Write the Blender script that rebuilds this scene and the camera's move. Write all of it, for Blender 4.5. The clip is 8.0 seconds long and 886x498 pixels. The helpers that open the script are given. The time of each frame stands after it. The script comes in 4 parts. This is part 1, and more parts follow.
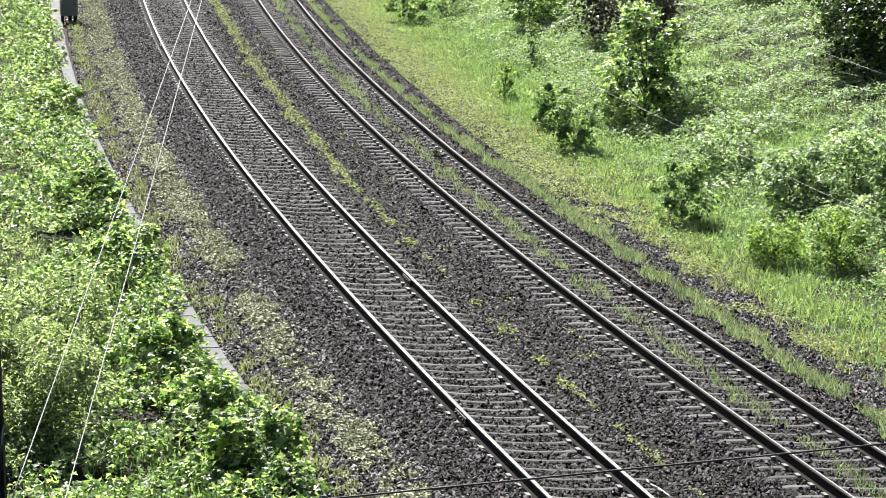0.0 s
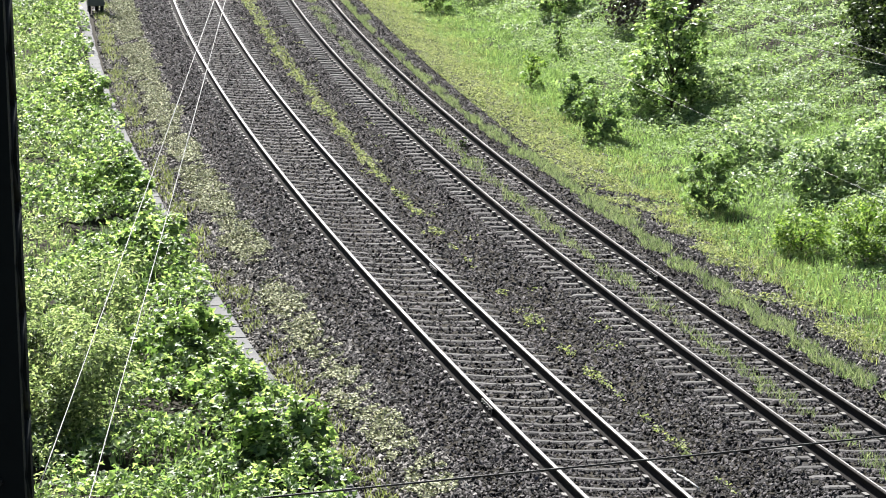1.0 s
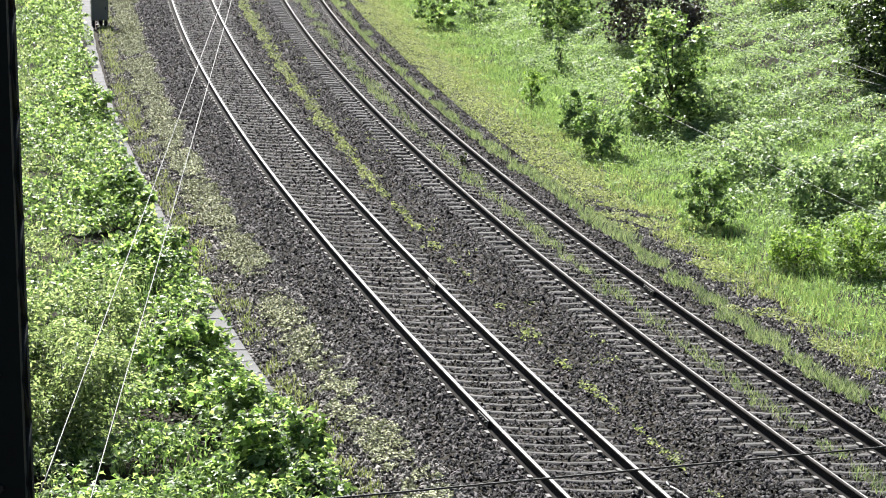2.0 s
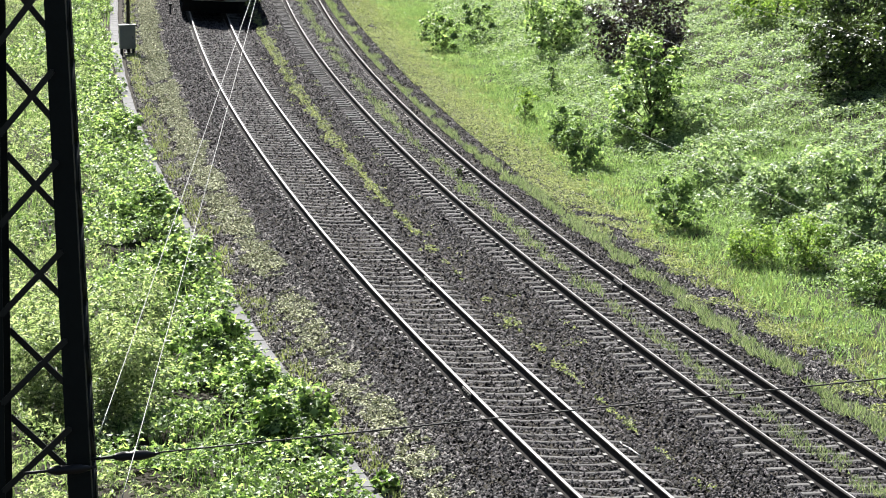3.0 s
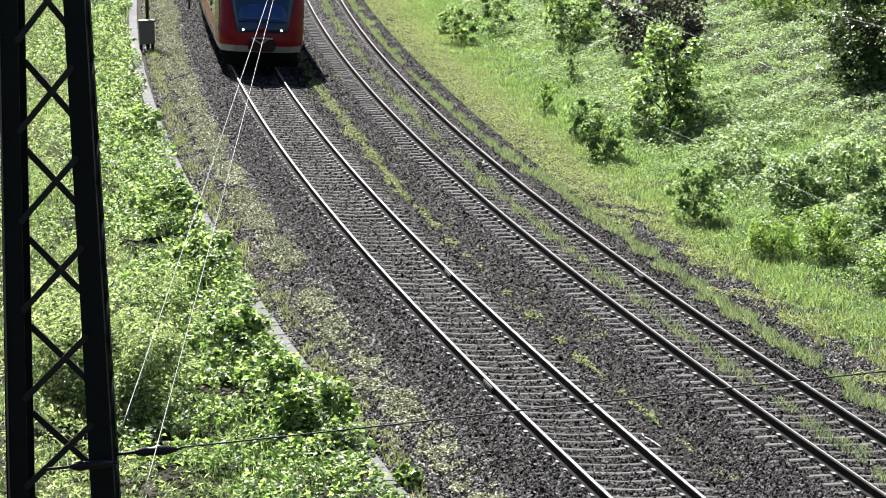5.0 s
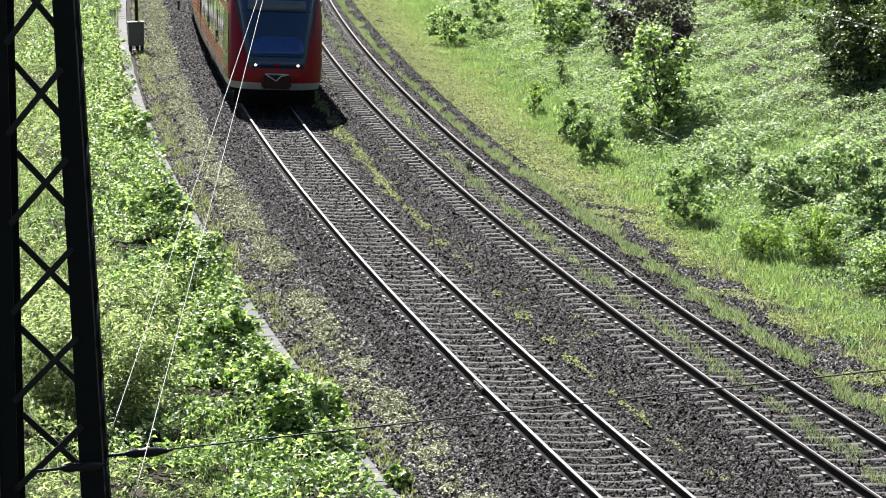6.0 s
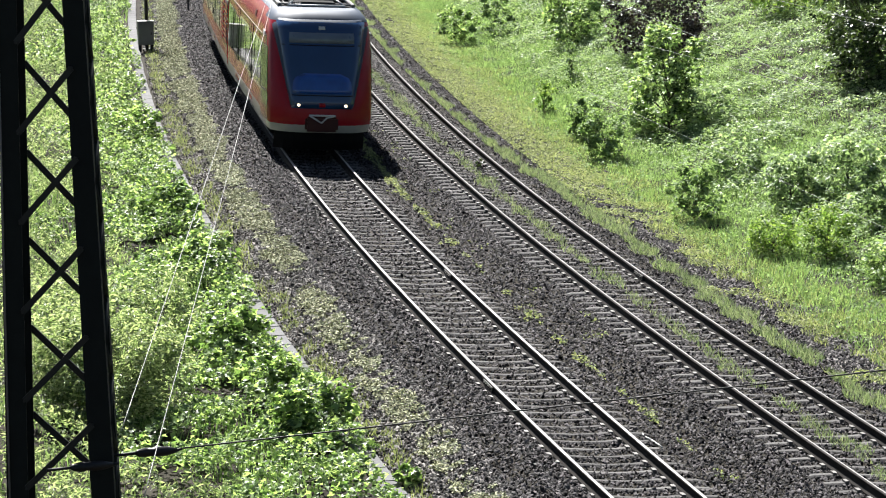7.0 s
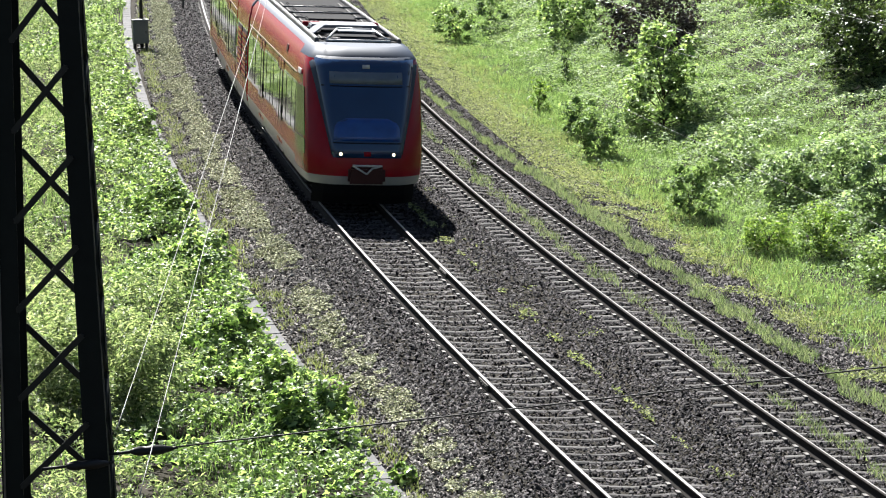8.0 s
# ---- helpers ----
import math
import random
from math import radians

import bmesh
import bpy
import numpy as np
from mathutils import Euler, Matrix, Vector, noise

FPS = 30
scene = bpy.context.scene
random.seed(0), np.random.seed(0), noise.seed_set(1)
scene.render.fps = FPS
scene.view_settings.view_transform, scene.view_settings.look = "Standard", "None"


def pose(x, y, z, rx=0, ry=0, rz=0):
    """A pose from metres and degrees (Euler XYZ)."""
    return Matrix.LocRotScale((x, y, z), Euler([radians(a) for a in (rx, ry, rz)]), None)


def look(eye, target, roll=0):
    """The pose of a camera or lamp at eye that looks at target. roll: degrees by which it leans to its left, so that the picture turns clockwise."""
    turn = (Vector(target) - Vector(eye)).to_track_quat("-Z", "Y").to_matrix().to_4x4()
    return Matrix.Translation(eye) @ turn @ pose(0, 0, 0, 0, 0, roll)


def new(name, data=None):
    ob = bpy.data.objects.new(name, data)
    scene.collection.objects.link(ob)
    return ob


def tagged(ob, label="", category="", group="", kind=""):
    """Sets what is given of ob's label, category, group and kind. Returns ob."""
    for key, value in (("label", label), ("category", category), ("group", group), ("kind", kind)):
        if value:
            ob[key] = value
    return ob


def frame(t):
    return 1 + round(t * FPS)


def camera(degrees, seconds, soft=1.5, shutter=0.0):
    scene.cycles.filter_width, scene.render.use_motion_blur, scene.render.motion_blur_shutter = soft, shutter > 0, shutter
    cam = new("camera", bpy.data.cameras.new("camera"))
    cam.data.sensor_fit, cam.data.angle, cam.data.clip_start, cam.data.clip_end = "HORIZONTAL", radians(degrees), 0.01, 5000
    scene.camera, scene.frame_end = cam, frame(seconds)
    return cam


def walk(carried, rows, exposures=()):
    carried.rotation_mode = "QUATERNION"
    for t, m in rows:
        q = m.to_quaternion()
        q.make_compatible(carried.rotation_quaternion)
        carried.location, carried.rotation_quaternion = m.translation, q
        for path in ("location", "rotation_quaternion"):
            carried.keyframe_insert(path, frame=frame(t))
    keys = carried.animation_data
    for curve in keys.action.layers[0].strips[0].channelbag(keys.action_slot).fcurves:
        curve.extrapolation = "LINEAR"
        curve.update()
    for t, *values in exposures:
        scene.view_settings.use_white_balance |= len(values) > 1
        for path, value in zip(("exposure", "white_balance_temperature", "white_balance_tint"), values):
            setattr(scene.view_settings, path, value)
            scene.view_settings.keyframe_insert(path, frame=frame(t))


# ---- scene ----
cam = camera(15.152, 8.0, soft=0.95, shutter=0.4)


def cam_pose(x, y, z, down, lean, turn):
    """A camera at x, y, z that looks along +y, tipped down, leaned and turned by degrees."""
    return pose(x, y, z) @ pose(0, 0, 0, 0, 0, turn) @ pose(0, 0, 0, 90 - down) @ pose(0, 0, 0, 0, 0, lean)


CAMERA_ROWS = [
    (0.0, cam_pose(-0.743, 9.407, 10.995, 9.463, 0.804, -0.982)),
    (0.5, cam_pose(-0.743, 9.407, 10.995, 9.398, 0.872, -1.140)),
    (1.0, cam_pose(-0.743, 9.407, 10.995, 9.642, 0.729, -0.523)),
    (1.5, cam_pose(-0.743, 9.407, 10.995, 9.677, 0.944, -0.442)),
    (1.7, cam_pose(-0.743, 9.407, 10.995, 9.577, 1.127, -0.546)),
    (2.8, cam_pose(-0.068, 1.755, 12.049, 9.141, 0.050, -0.022)),
    (3.0, cam_pose(0.000, 0.000, 12.272, 9.152, -0.060, 0.000)),
    (3.5, cam_pose(0.000, 0.000, 12.272, 9.120, -0.178, 0.285)),
    (4.0, cam_pose(0.000, 0.000, 12.272, 9.177, -0.594, 0.438)),
    (4.5, cam_pose(0.000, 0.000, 12.272, 9.269, -0.483, 0.438)),
    (6.0, cam_pose(0.000, 0.000, 12.272, 9.251, -0.603, 0.181)),
    (6.5, cam_pose(0.000, 0.000, 12.272, 9.257, -0.545, 0.123)),
    (7.0, cam_pose(0.000, 0.000, 12.272, 9.264, -0.657, 0.352)),
    (7.5, cam_pose(0.000, 0.000, 12.272, 9.282, -0.715, 0.455)),
    (8.0, cam_pose(0.000, 0.000, 12.272, 9.297, -0.725, 0.268)),
]
walk(cam, CAMERA_ROWS)

# ---- light ----
SUN_WAY = Vector((-0.26, 0.94, 1.0)).normalized()
world = bpy.data.worlds.new("sky")
scene.world = world
world.use_nodes = True
wn = world.node_tree.nodes
sky = wn.new("ShaderNodeTexSky")
sky.sky_type, sky.sun_disc = "NISHITA", False
sky.sun_elevation, sky.sun_rotation = math.asin(SUN_WAY.z), math.atan2(SUN_WAY.x, SUN_WAY.y)
world.node_tree.links.new(sky.outputs[0], wn["Background"].inputs[0])
wn["Background"].inputs[1].default_value = 0.027
sun = new("sun", bpy.data.lights.new("sun", "SUN"))
sun.data.energy, sun.data.angle, sun.data.color = 5.0, radians(0.5), (1.0, 0.975, 0.945)
sun.matrix_world = look(SUN_WAY * 60, (0, 0, 0))
scene.view_settings.exposure = 1.78


# ---- materials ----
def material(name, color, rough=0.6, metal=0.0, spread=0.25, scale=8.0, bump=0.0, bump_scale=60.0, island=0.0,
             through_light=0.0, coat=0.0, tint=None, objects=0.0, shine=0.5):
    """A painted or natural surface: two scales of noise in its colour, fine relief, per-piece variation."""
    m = bpy.data.materials.new(name)
    m.use_nodes = True
    nt = m.node_tree
    n, link = nt.nodes, nt.links.new
    bsdf, out = n["Principled BSDF"], n["Material Output"]
    bsdf.inputs["Roughness"].default_value, bsdf.inputs["Metallic"].default_value = rough, metal
    bsdf.inputs["Coat Weight"].default_value = coat
    bsdf.inputs["Specular IOR Level"].default_value = shine
    co = n.new("ShaderNodeTexCoord")
    big, fine = n.new("ShaderNodeTexNoise"), n.new("ShaderNodeTexNoise")
    big.inputs["Scale"].default_value, fine.inputs["Scale"].default_value = scale * 0.15, scale
    big.inputs["Detail"].default_value, fine.inputs["Detail"].default_value = 4, 6
    for tex in (big, fine):
        link(co.outputs["Object"], tex.inputs["Vector"])
    add = n.new("ShaderNodeMath")
    add.operation = "ADD"
    link(big.outputs["Fac"], add.inputs[0])
    link(fine.outputs["Fac"], add.inputs[1])
    value = add.outputs[0]
    if island or objects:
        source = n.new("ShaderNodeNewGeometry").outputs["Random Per Island"] if island else n.new("ShaderNodeObjectInfo").outputs["Random"]
        mul = n.new("ShaderNodeMath")
        mul.operation = "MULTIPLY_ADD"
        link(source, mul.inputs[0])
        mul.inputs[1].default_value = 2 * (island or objects)
        mul.inputs[2].default_value = -(island or objects)
        more = n.new("ShaderNodeMath")
        more.operation = "ADD"
        link(value, more.inputs[0])
        link(mul.outputs[0], more.inputs[1])
        value = more.outputs[0]
    ramp = n.new("ShaderNodeValToRGB")
    half = n.new("ShaderNodeMath")
    half.operation = "MULTIPLY"
    half.inputs[1].default_value = 0.5
    link(value, half.inputs[0])
    link(half.outputs[0], ramp.inputs[0])
    second = tint or tuple(min(1, c * (1 + spread)) for c in color)
    ramp.color_ramp.elements[0].position, ramp.color_ramp.elements[1].position = 0.3, 0.7
    ramp.color_ramp.elements[0].color = (*[c * (1 - spread) for c in color], 1)
    ramp.color_ramp.elements[1].color = (*second, 1)
    mid = ramp.color_ramp.elements.new(0.5)
    mid.color = (*color, 1)
    link(ramp.outputs[0], bsdf.inputs["Base Color"])
    if bump:
        grit, relief = n.new("ShaderNodeTexNoise"), n.new("ShaderNodeBump")
        grit.inputs["Scale"].default_value, grit.inputs["Detail"].default_value = bump_scale, 4
        link(co.outputs["Object"], grit.inputs["Vector"])
        relief.inputs["Strength"].default_value, relief.inputs["Distance"].default_value = bump, 0.02
        link(grit.outputs["Fac"], relief.inputs["Height"])
        link(relief.outputs[0], bsdf.inputs["Normal"])
    if through_light:
        trans, mix = n.new("ShaderNodeBsdfTranslucent"), n.new("ShaderNodeMixShader")
        warm = n.new("ShaderNodeMixRGB")
        warm.blend_type = "MULTIPLY"
        warm.inputs[0].default_value = 1.0
        warm.inputs[2].default_value = (1.15, 1.2, 0.65, 1)
        link(ramp.outputs[0], warm.inputs[1])
        link(warm.outputs[0], trans.inputs[0])
        mix.inputs[0].default_value = through_light
        link(bsdf.outputs[0], mix.inputs[1])
        link(trans.outputs[0], mix.inputs[2])
        link(mix.outputs[0], out.inputs[0])
    return m


def glowing(name, color, strength):
    m = material(name, color, 0.2)
    b = m.node_tree.nodes["Principled BSDF"]
    b.inputs["Emission Color"].default_value, b.inputs["Emission Strength"].default_value = (*color, 1), strength
    return m


SOIL = material("soil", (0.026, 0.023, 0.017), 0.95, scale=3, spread=0.45, bump=0.6, bump_scale=25, shine=0.1)
STONE = material("ballast_stone", (0.0095, 0.0088, 0.0093), 0.8, island=1.0, scale=30, spread=0.8, tint=(0.08, 0.0735, 0.0765), shine=0.15)
STONE_PALE = material("shoulder_gravel", (0.05, 0.047, 0.0445), 0.85, island=1.0, scale=20, spread=0.7, tint=(0.19, 0.18, 0.17), shine=0.12)
CONCRETE = material("sleeper_concrete", (0.07, 0.067, 0.065), 0.85, scale=14, spread=0.35, bump=0.3, objects=0.5, shine=0.2)
LID = material("trough_concrete", (0.1, 0.1, 0.101), 0.85, scale=9, spread=0.2, bump=0.25, objects=0.25, shine=0.2)
RAIL_TOP = material("polished_rail", (0.24, 0.23, 0.22), 0.55, scale=5, spread=0.15, shine=0.25)
RAIL_SIDE = material("rusty_rail", (0.012, 0.0095, 0.008), 0.85, scale=12, spread=0.4, bump=0.2, shine=0.15)
CLIP = material("galvanised_clip", (0.085, 0.08, 0.075), 0.6, metal=0.2, scale=30)
MAST = material("mast_paint", (0.006, 0.0085, 0.0075), 0.7, scale=6, spread=0.35, bump=0.15, bump_scale=40, shine=0.2)
MAST_BAR = material("mast_bar_paint", (0.007, 0.009, 0.008), 0.5, scale=6, spread=0.3, bump=0.1, shine=0.4)
WIRE = material("dull_copper_wire", (0.3, 0.28, 0.25), 0.5, metal=0.6, scale=3)
CABLE = material("pale_steel_cable", (0.15, 0.15, 0.145), 0.5, metal=0.3, scale=3)
DARK_WIRE = material("tarnished_cable", (0.03, 0.028, 0.025), 0.6, metal=0.3, scale=3)
PORCELAIN = material("brown_porcelain", (0.009, 0.008, 0.008), 0.5, shine=0.3)
GREY_BOX = material("grey_cabinet_paint", (0.12, 0.125, 0.12), 0.6, scale=4, spread=0.15)
DARK_METAL = material("dark_metal", (0.012, 0.012, 0.012), 0.6, metal=0.4)
LEAF = material("maple_leaf", (0.175, 0.29, 0.105), 0.42, island=1.0, scale=1.2, spread=0.65, tint=(0.375, 0.485, 0.235), through_light=0.5, shine=0.4)
LEAF_FINE = material("willow_leaf", (0.21, 0.29, 0.155), 0.42, island=0.9, scale=1.5, spread=0.5, tint=(0.4, 0.45, 0.31), through_light=0.5, shine=0.4)
LEAF_IVY = material("ivy_leaf", (0.225, 0.335, 0.155), 0.6, island=0.7, scale=0.5, spread=0.55, tint=(0.335, 0.445, 0.235), through_light=0.45, shine=0.2)
LEAF_YELLOW = material("young_leaf", (0.15, 0.265, 0.06), 0.42, island=0.9, scale=1.5, spread=0.5, tint=(0.28, 0.38, 0.11), through_light=0.5, shine=0.3)
LEAF_DARK = material("dark_leaf", (0.045, 0.078, 0.025), 0.4, island=0.9, scale=1.5, spread=0.6, tint=(0.11, 0.16, 0.055), through_light=0.35, shine=0.35)
LEAF_COPPER = material("copper_leaf", (0.024, 0.015, 0.016), 0.3, island=0.9, scale=1.5, spread=0.55, tint=(0.07, 0.055, 0.055), through_light=0.15)
LEAF_GREY = material("grey_green_leaf", (0.22, 0.32, 0.18), 0.42, island=0.9, scale=1.2, spread=0.5, tint=(0.36, 0.45, 0.3), through_light=0.5, shine=0.25)
GRASS = material("meadow_grass", (0.19, 0.3, 0.135), 0.55, island=0.9, scale=1.6, spread=0.4, tint=(0.3, 0.42, 0.21), through_light=0.5, shine=0.2)
PALE = material("pale_grass", (0.22, 0.3, 0.175), 0.6, island=0.9, scale=0.8, spread=0.4, tint=(0.35, 0.39, 0.29), through_light=0.4, shine=0.2)
DRY = material("yellow_moss", (0.32, 0.34, 0.19), 0.85, island=1.0, scale=1.0, spread=0.45, tint=(0.54, 0.55, 0.38), shine=0.1)
STRAW = material("straw_grass", (0.25, 0.31, 0.14), 0.7, island=0.9, scale=0.8, spread=0.4, tint=(0.42, 0.45, 0.25), through_light=0.4, shine=0.15)
BARK = material("bark", (0.045, 0.035, 0.025), 0.9, scale=20, spread=0.4, bump=0.4)
RED = material("red_lacquer", (0.23, 0.004, 0.011), 0.22, scale=3, spread=0.12, shine=0.19)
CREAM = material("cream_lacquer", (0.27, 0.26, 0.24), 0.3, scale=2, spread=0.12, coat=0.6)
ROOF = material("pale_blue_grey_roof", (0.032, 0.047, 0.074), 0.6, scale=3, spread=0.15, shine=0.25)
ROOF_DARK = material("roof_well", (0.01, 0.0105, 0.012), 0.85, scale=4, spread=0.3, shine=0.1)
ROOF_BOX = material("roof_unit_grey", (0.055, 0.056, 0.06), 0.5, scale=4, spread=0.35)
ROOF_COVER = material("pale_roof_cover", (0.13, 0.145, 0.17), 0.5, scale=3, spread=0.2, shine=0.3)
BLUE_GLASS = material("dark_windscreen", (0.009, 0.034, 0.095), 0.08, scale=1, spread=0.2, coat=0.3)
# the sky's reflection in the windscreen, given as a blue base colour
BLUE_REFLECTION = material("blue_sky_reflection", (0.006, 0.05, 0.22), 0.25, scale=3, spread=0.3, coat=0.3)
CAB_GLASS = material("black_cab_glass", (0.004, 0.007, 0.006), 0.2, scale=1, spread=0.2, shine=0.25)
# green in the base colour stands in for the bank mirrored in the panes
GREEN_GLASS = material("green_reflection_side_glass", (0.035, 0.048, 0.03), 0.06, scale=1.2, spread=0.4, coat=0.6)
DISPLAY = material("display_panel", (0.1, 0.125, 0.155), 0.35, scale=3)
WHITE = material("white_paint", (0.4, 0.4, 0.39), 0.4, scale=3, spread=0.08)
# on the coupler cover this is the body's red with shade mixed in
MAROON = material("dark_red_panel", (0.03, 0.002, 0.003), 0.45, scale=3, spread=0.15, shine=0.25)
BLACK = material("black_rubber", (0.004, 0.004, 0.0044), 0.85, scale=5, shine=0.1)
LAMP = glowing("headlamp", (1.0, 0.85, 0.6), 1.6)


# ---- the line of the tracks ----
Y_LINE = np.arange(-120.0, 900.0, 0.5)
U_LINE = (np.clip(Y_LINE, 48, 146) - 75) / 40
SLOPE = (-6.8008 + U_LINE * (2 * 1.1157 + U_LINE * (-3 * 0.0588 - 4 * 0.0104 * U_LINE))) / 40
SLOPE = SLOPE + (Y_LINE - np.clip(Y_LINE, 48, 146)) * 0.0013
X_LINE = np.concatenate([[0], np.cumsum((SLOPE[1:] + SLOPE[:-1]) * 0.25)])
X_LINE += -1.5004 - np.interp(75, Y_LINE, X_LINE)


def gap2(y):
    """Distance from the first track's middle to the second's."""
    u = (np.clip(y, 48, 146) - 75) / 40
    return 4.0786 - 0.1627 * u + 0.1462 * u * u


def lay(y, l):
    """Ground plan: y along the line, l metres to its right."""
    s = np.interp(y, Y_LINE, SLOPE)
    k = np.sqrt(1 + s * s)
    return np.interp(y, Y_LINE, X_LINE) + l / k, y - l * s / k


BANK_L = (-400, -40, -8, -4.8, -3.4, -2.2, -1.5, 1.5, 1.8, 2.4, 2.7, 5.5, 6.5, 7.6, 10, 40, 400)
BANK_Z = (12, 5, -0.55, -0.5, -0.46, -0.17, -0.13, -0.265, -0.25, -0.15, -0.14, -0.27, -0.3, -0.5, -0.45, 6, 14)


def height(l):
    return np.interp(l, BANK_L, BANK_Z)


def turn_at(y):
    return math.degrees(math.atan(-np.interp(y, Y_LINE, SLOPE)))


def cant1(y):
    """By how much the first track's outer rail lies higher."""
    return 0.0754 - 0.0105 * (np.clip(y, 48, 146) - 75) / 40


def cant2(y):
    return 0.0934 + 0.0377 * (np.clip(y, 48, 146) - 75) / 40


TILT = 2.9


# ---- mesh helpers ----
def part(name, bm, mat, parent=None, label=""):
    """Links a bmesh as one mesh object, under a thing or a part."""
    me = bpy.data.meshes.new(name)
    bm.to_mesh(me)
    bm.free()
    for one in mat if isinstance(mat, (list, tuple)) else [mat]:
        me.materials.append(one)
    ob = new(name, me)
    if parent is not None:
        ob.parent = parent
    return tagged(ob, label)


def sheet(name, verts, faces, mat, parent=None, smooth=False, slots=None):
    """One mesh from arrays of corners and of equal-sided faces."""
    me = bpy.data.meshes.new(name)
    verts, faces = np.asarray(verts, np.float32), np.asarray(faces, np.int32)
    sides = faces.shape[1]
    me.vertices.add(len(verts))
    me.vertices.foreach_set("co", verts.ravel())
    me.loops.add(faces.size)
    me.loops.foreach_set("vertex_index", faces.ravel())
    me.polygons.add(len(faces))
    me.polygons.foreach_set("loop_start", np.arange(len(faces), dtype=np.int32) * sides)
    for one in mat if isinstance(mat, (list, tuple)) else [mat]:
        me.materials.append(one)
    if slots is not None:
        me.polygons.foreach_set("material_index", np.asarray(slots, np.int32))
    if smooth:
        me.polygons.foreach_set("use_smooth", np.ones(len(faces), bool))
    me.update(calc_edges=True)
    ob = new(name, me)
    if parent is not None:
        ob.parent = parent
    return ob


def box(bm, x0, x1, y0, y1, z0, z1, slot=0, m=None):
    vs = [bm.verts.new((x, y, z)) for x in (x0, x1) for y in (y0, y1) for z in (z0, z1)]
    if m is not None:
        for v in vs:
            v.co = m @ v.co
    for q in ((0, 1, 3, 2), (4, 6, 7, 5), (0, 4, 5, 1), (2, 3, 7, 6), (0, 2, 6, 4), (1, 5, 7, 3)):
        f = bm.faces.new([vs[i] for i in q])
        f.material_index = slot
    return vs


def block(name, dims, mat, parent=None, bevel=0.01, label="", m=None):
    """A box with worn edges: dims = x0, x1, y0, y1, z0, z1."""
    bm = bmesh.new()
    box(bm, *dims)
    if bevel:
        bmesh.ops.bevel(bm, geom=bm.edges[:], offset=bevel, segments=2, affect="EDGES")
    if m is not None:
        bm.transform(m)
    return part(name, bm, mat, parent, label)


def tube(bm, a, b, r0, r1=None, sides=8):
    a, b = Vector(a), Vector(b)
    r1 = r0 if r1 is None else r1
    q = (b - a).to_track_quat("Z", "Y")
    rings = [[bm.verts.new(p + q @ Vector((r * math.cos(k * math.tau / sides), r * math.sin(k * math.tau / sides), 0)))
              for k in range(sides)] for p, r in ((a, r0), (b, r1))]
    for k in range(sides):
        f = bm.faces.new((rings[0][k], rings[0][(k + 1) % sides], rings[1][(k + 1) % sides], rings[1][k]))
        f.smooth = True
    bm.faces.new(rings[0][::-1])
    bm.faces.new(rings[1])


def empty(name, m=None, label="", category="", group="", kind=""):
    ob = new(name)
    if m is not None:
        ob.matrix_world = m
    return tagged(ob, label, category, group, kind)


# ---- ground ----
def build_ground():
    ys = np.concatenate([np.arange(-115, 40, 8), np.arange(40, 156, 0.8), np.arange(156, 300, 8), np.arange(300, 880, 40)])
    ls = np.concatenate([[-400, -250, -150, -90, -60, -40, -28], np.arange(-20, -8, 1.5), np.arange(-8, 11, 0.35), np.arange(11, 26, 1.2),
                         [28, 34, 40, 60, 90, 150, 250, 400]])
    yy, ll = np.meshgrid(ys, ls, indexing="ij")
    px, py = lay(yy, ll)
    pz = height(ll) - 0.03
    wob = np.array([noise.noise(Vector((a * 0.35, b * 0.35, 0))) for a, b in zip(px.ravel(), py.ravel())]).reshape(px.shape)
    pz = pz + wob * np.interp(np.abs(ll - 2), [4.6, 6.5, 12], [0.015, 0.06, 0.16])
    n, k = yy.shape
    grid = np.arange(n * k).reshape(n, k)
    faces = np.stack([grid[:-1, :-1], grid[:-1, 1:], grid[1:, 1:], grid[1:, :-1]], -1).reshape(-1, 4)
    ob = sheet("ground", np.stack([px, py, pz], -1).reshape(-1, 3), faces, SOIL, smooth=True)
    tagged(ob, "brown soil of the railway cutting, gravelly under the tracks", "ground", kind="structure")


build_ground()

# ---- tracks ----
RAIL_PROFILE = ((-0.075, -0.175), (-0.075, -0.163), (-0.01, -0.14), (-0.01, -0.045), (-0.036, -0.027), (-0.036, -0.008), (-0.028, 0.0), (0.0, 0.001),
                (0.028, 0.0), (0.036, -0.008), (0.036, -0.027), (0.01, -0.045), (0.01, -0.14), (0.075, -0.163), (0.075, -0.175))
PITCH = 0.6


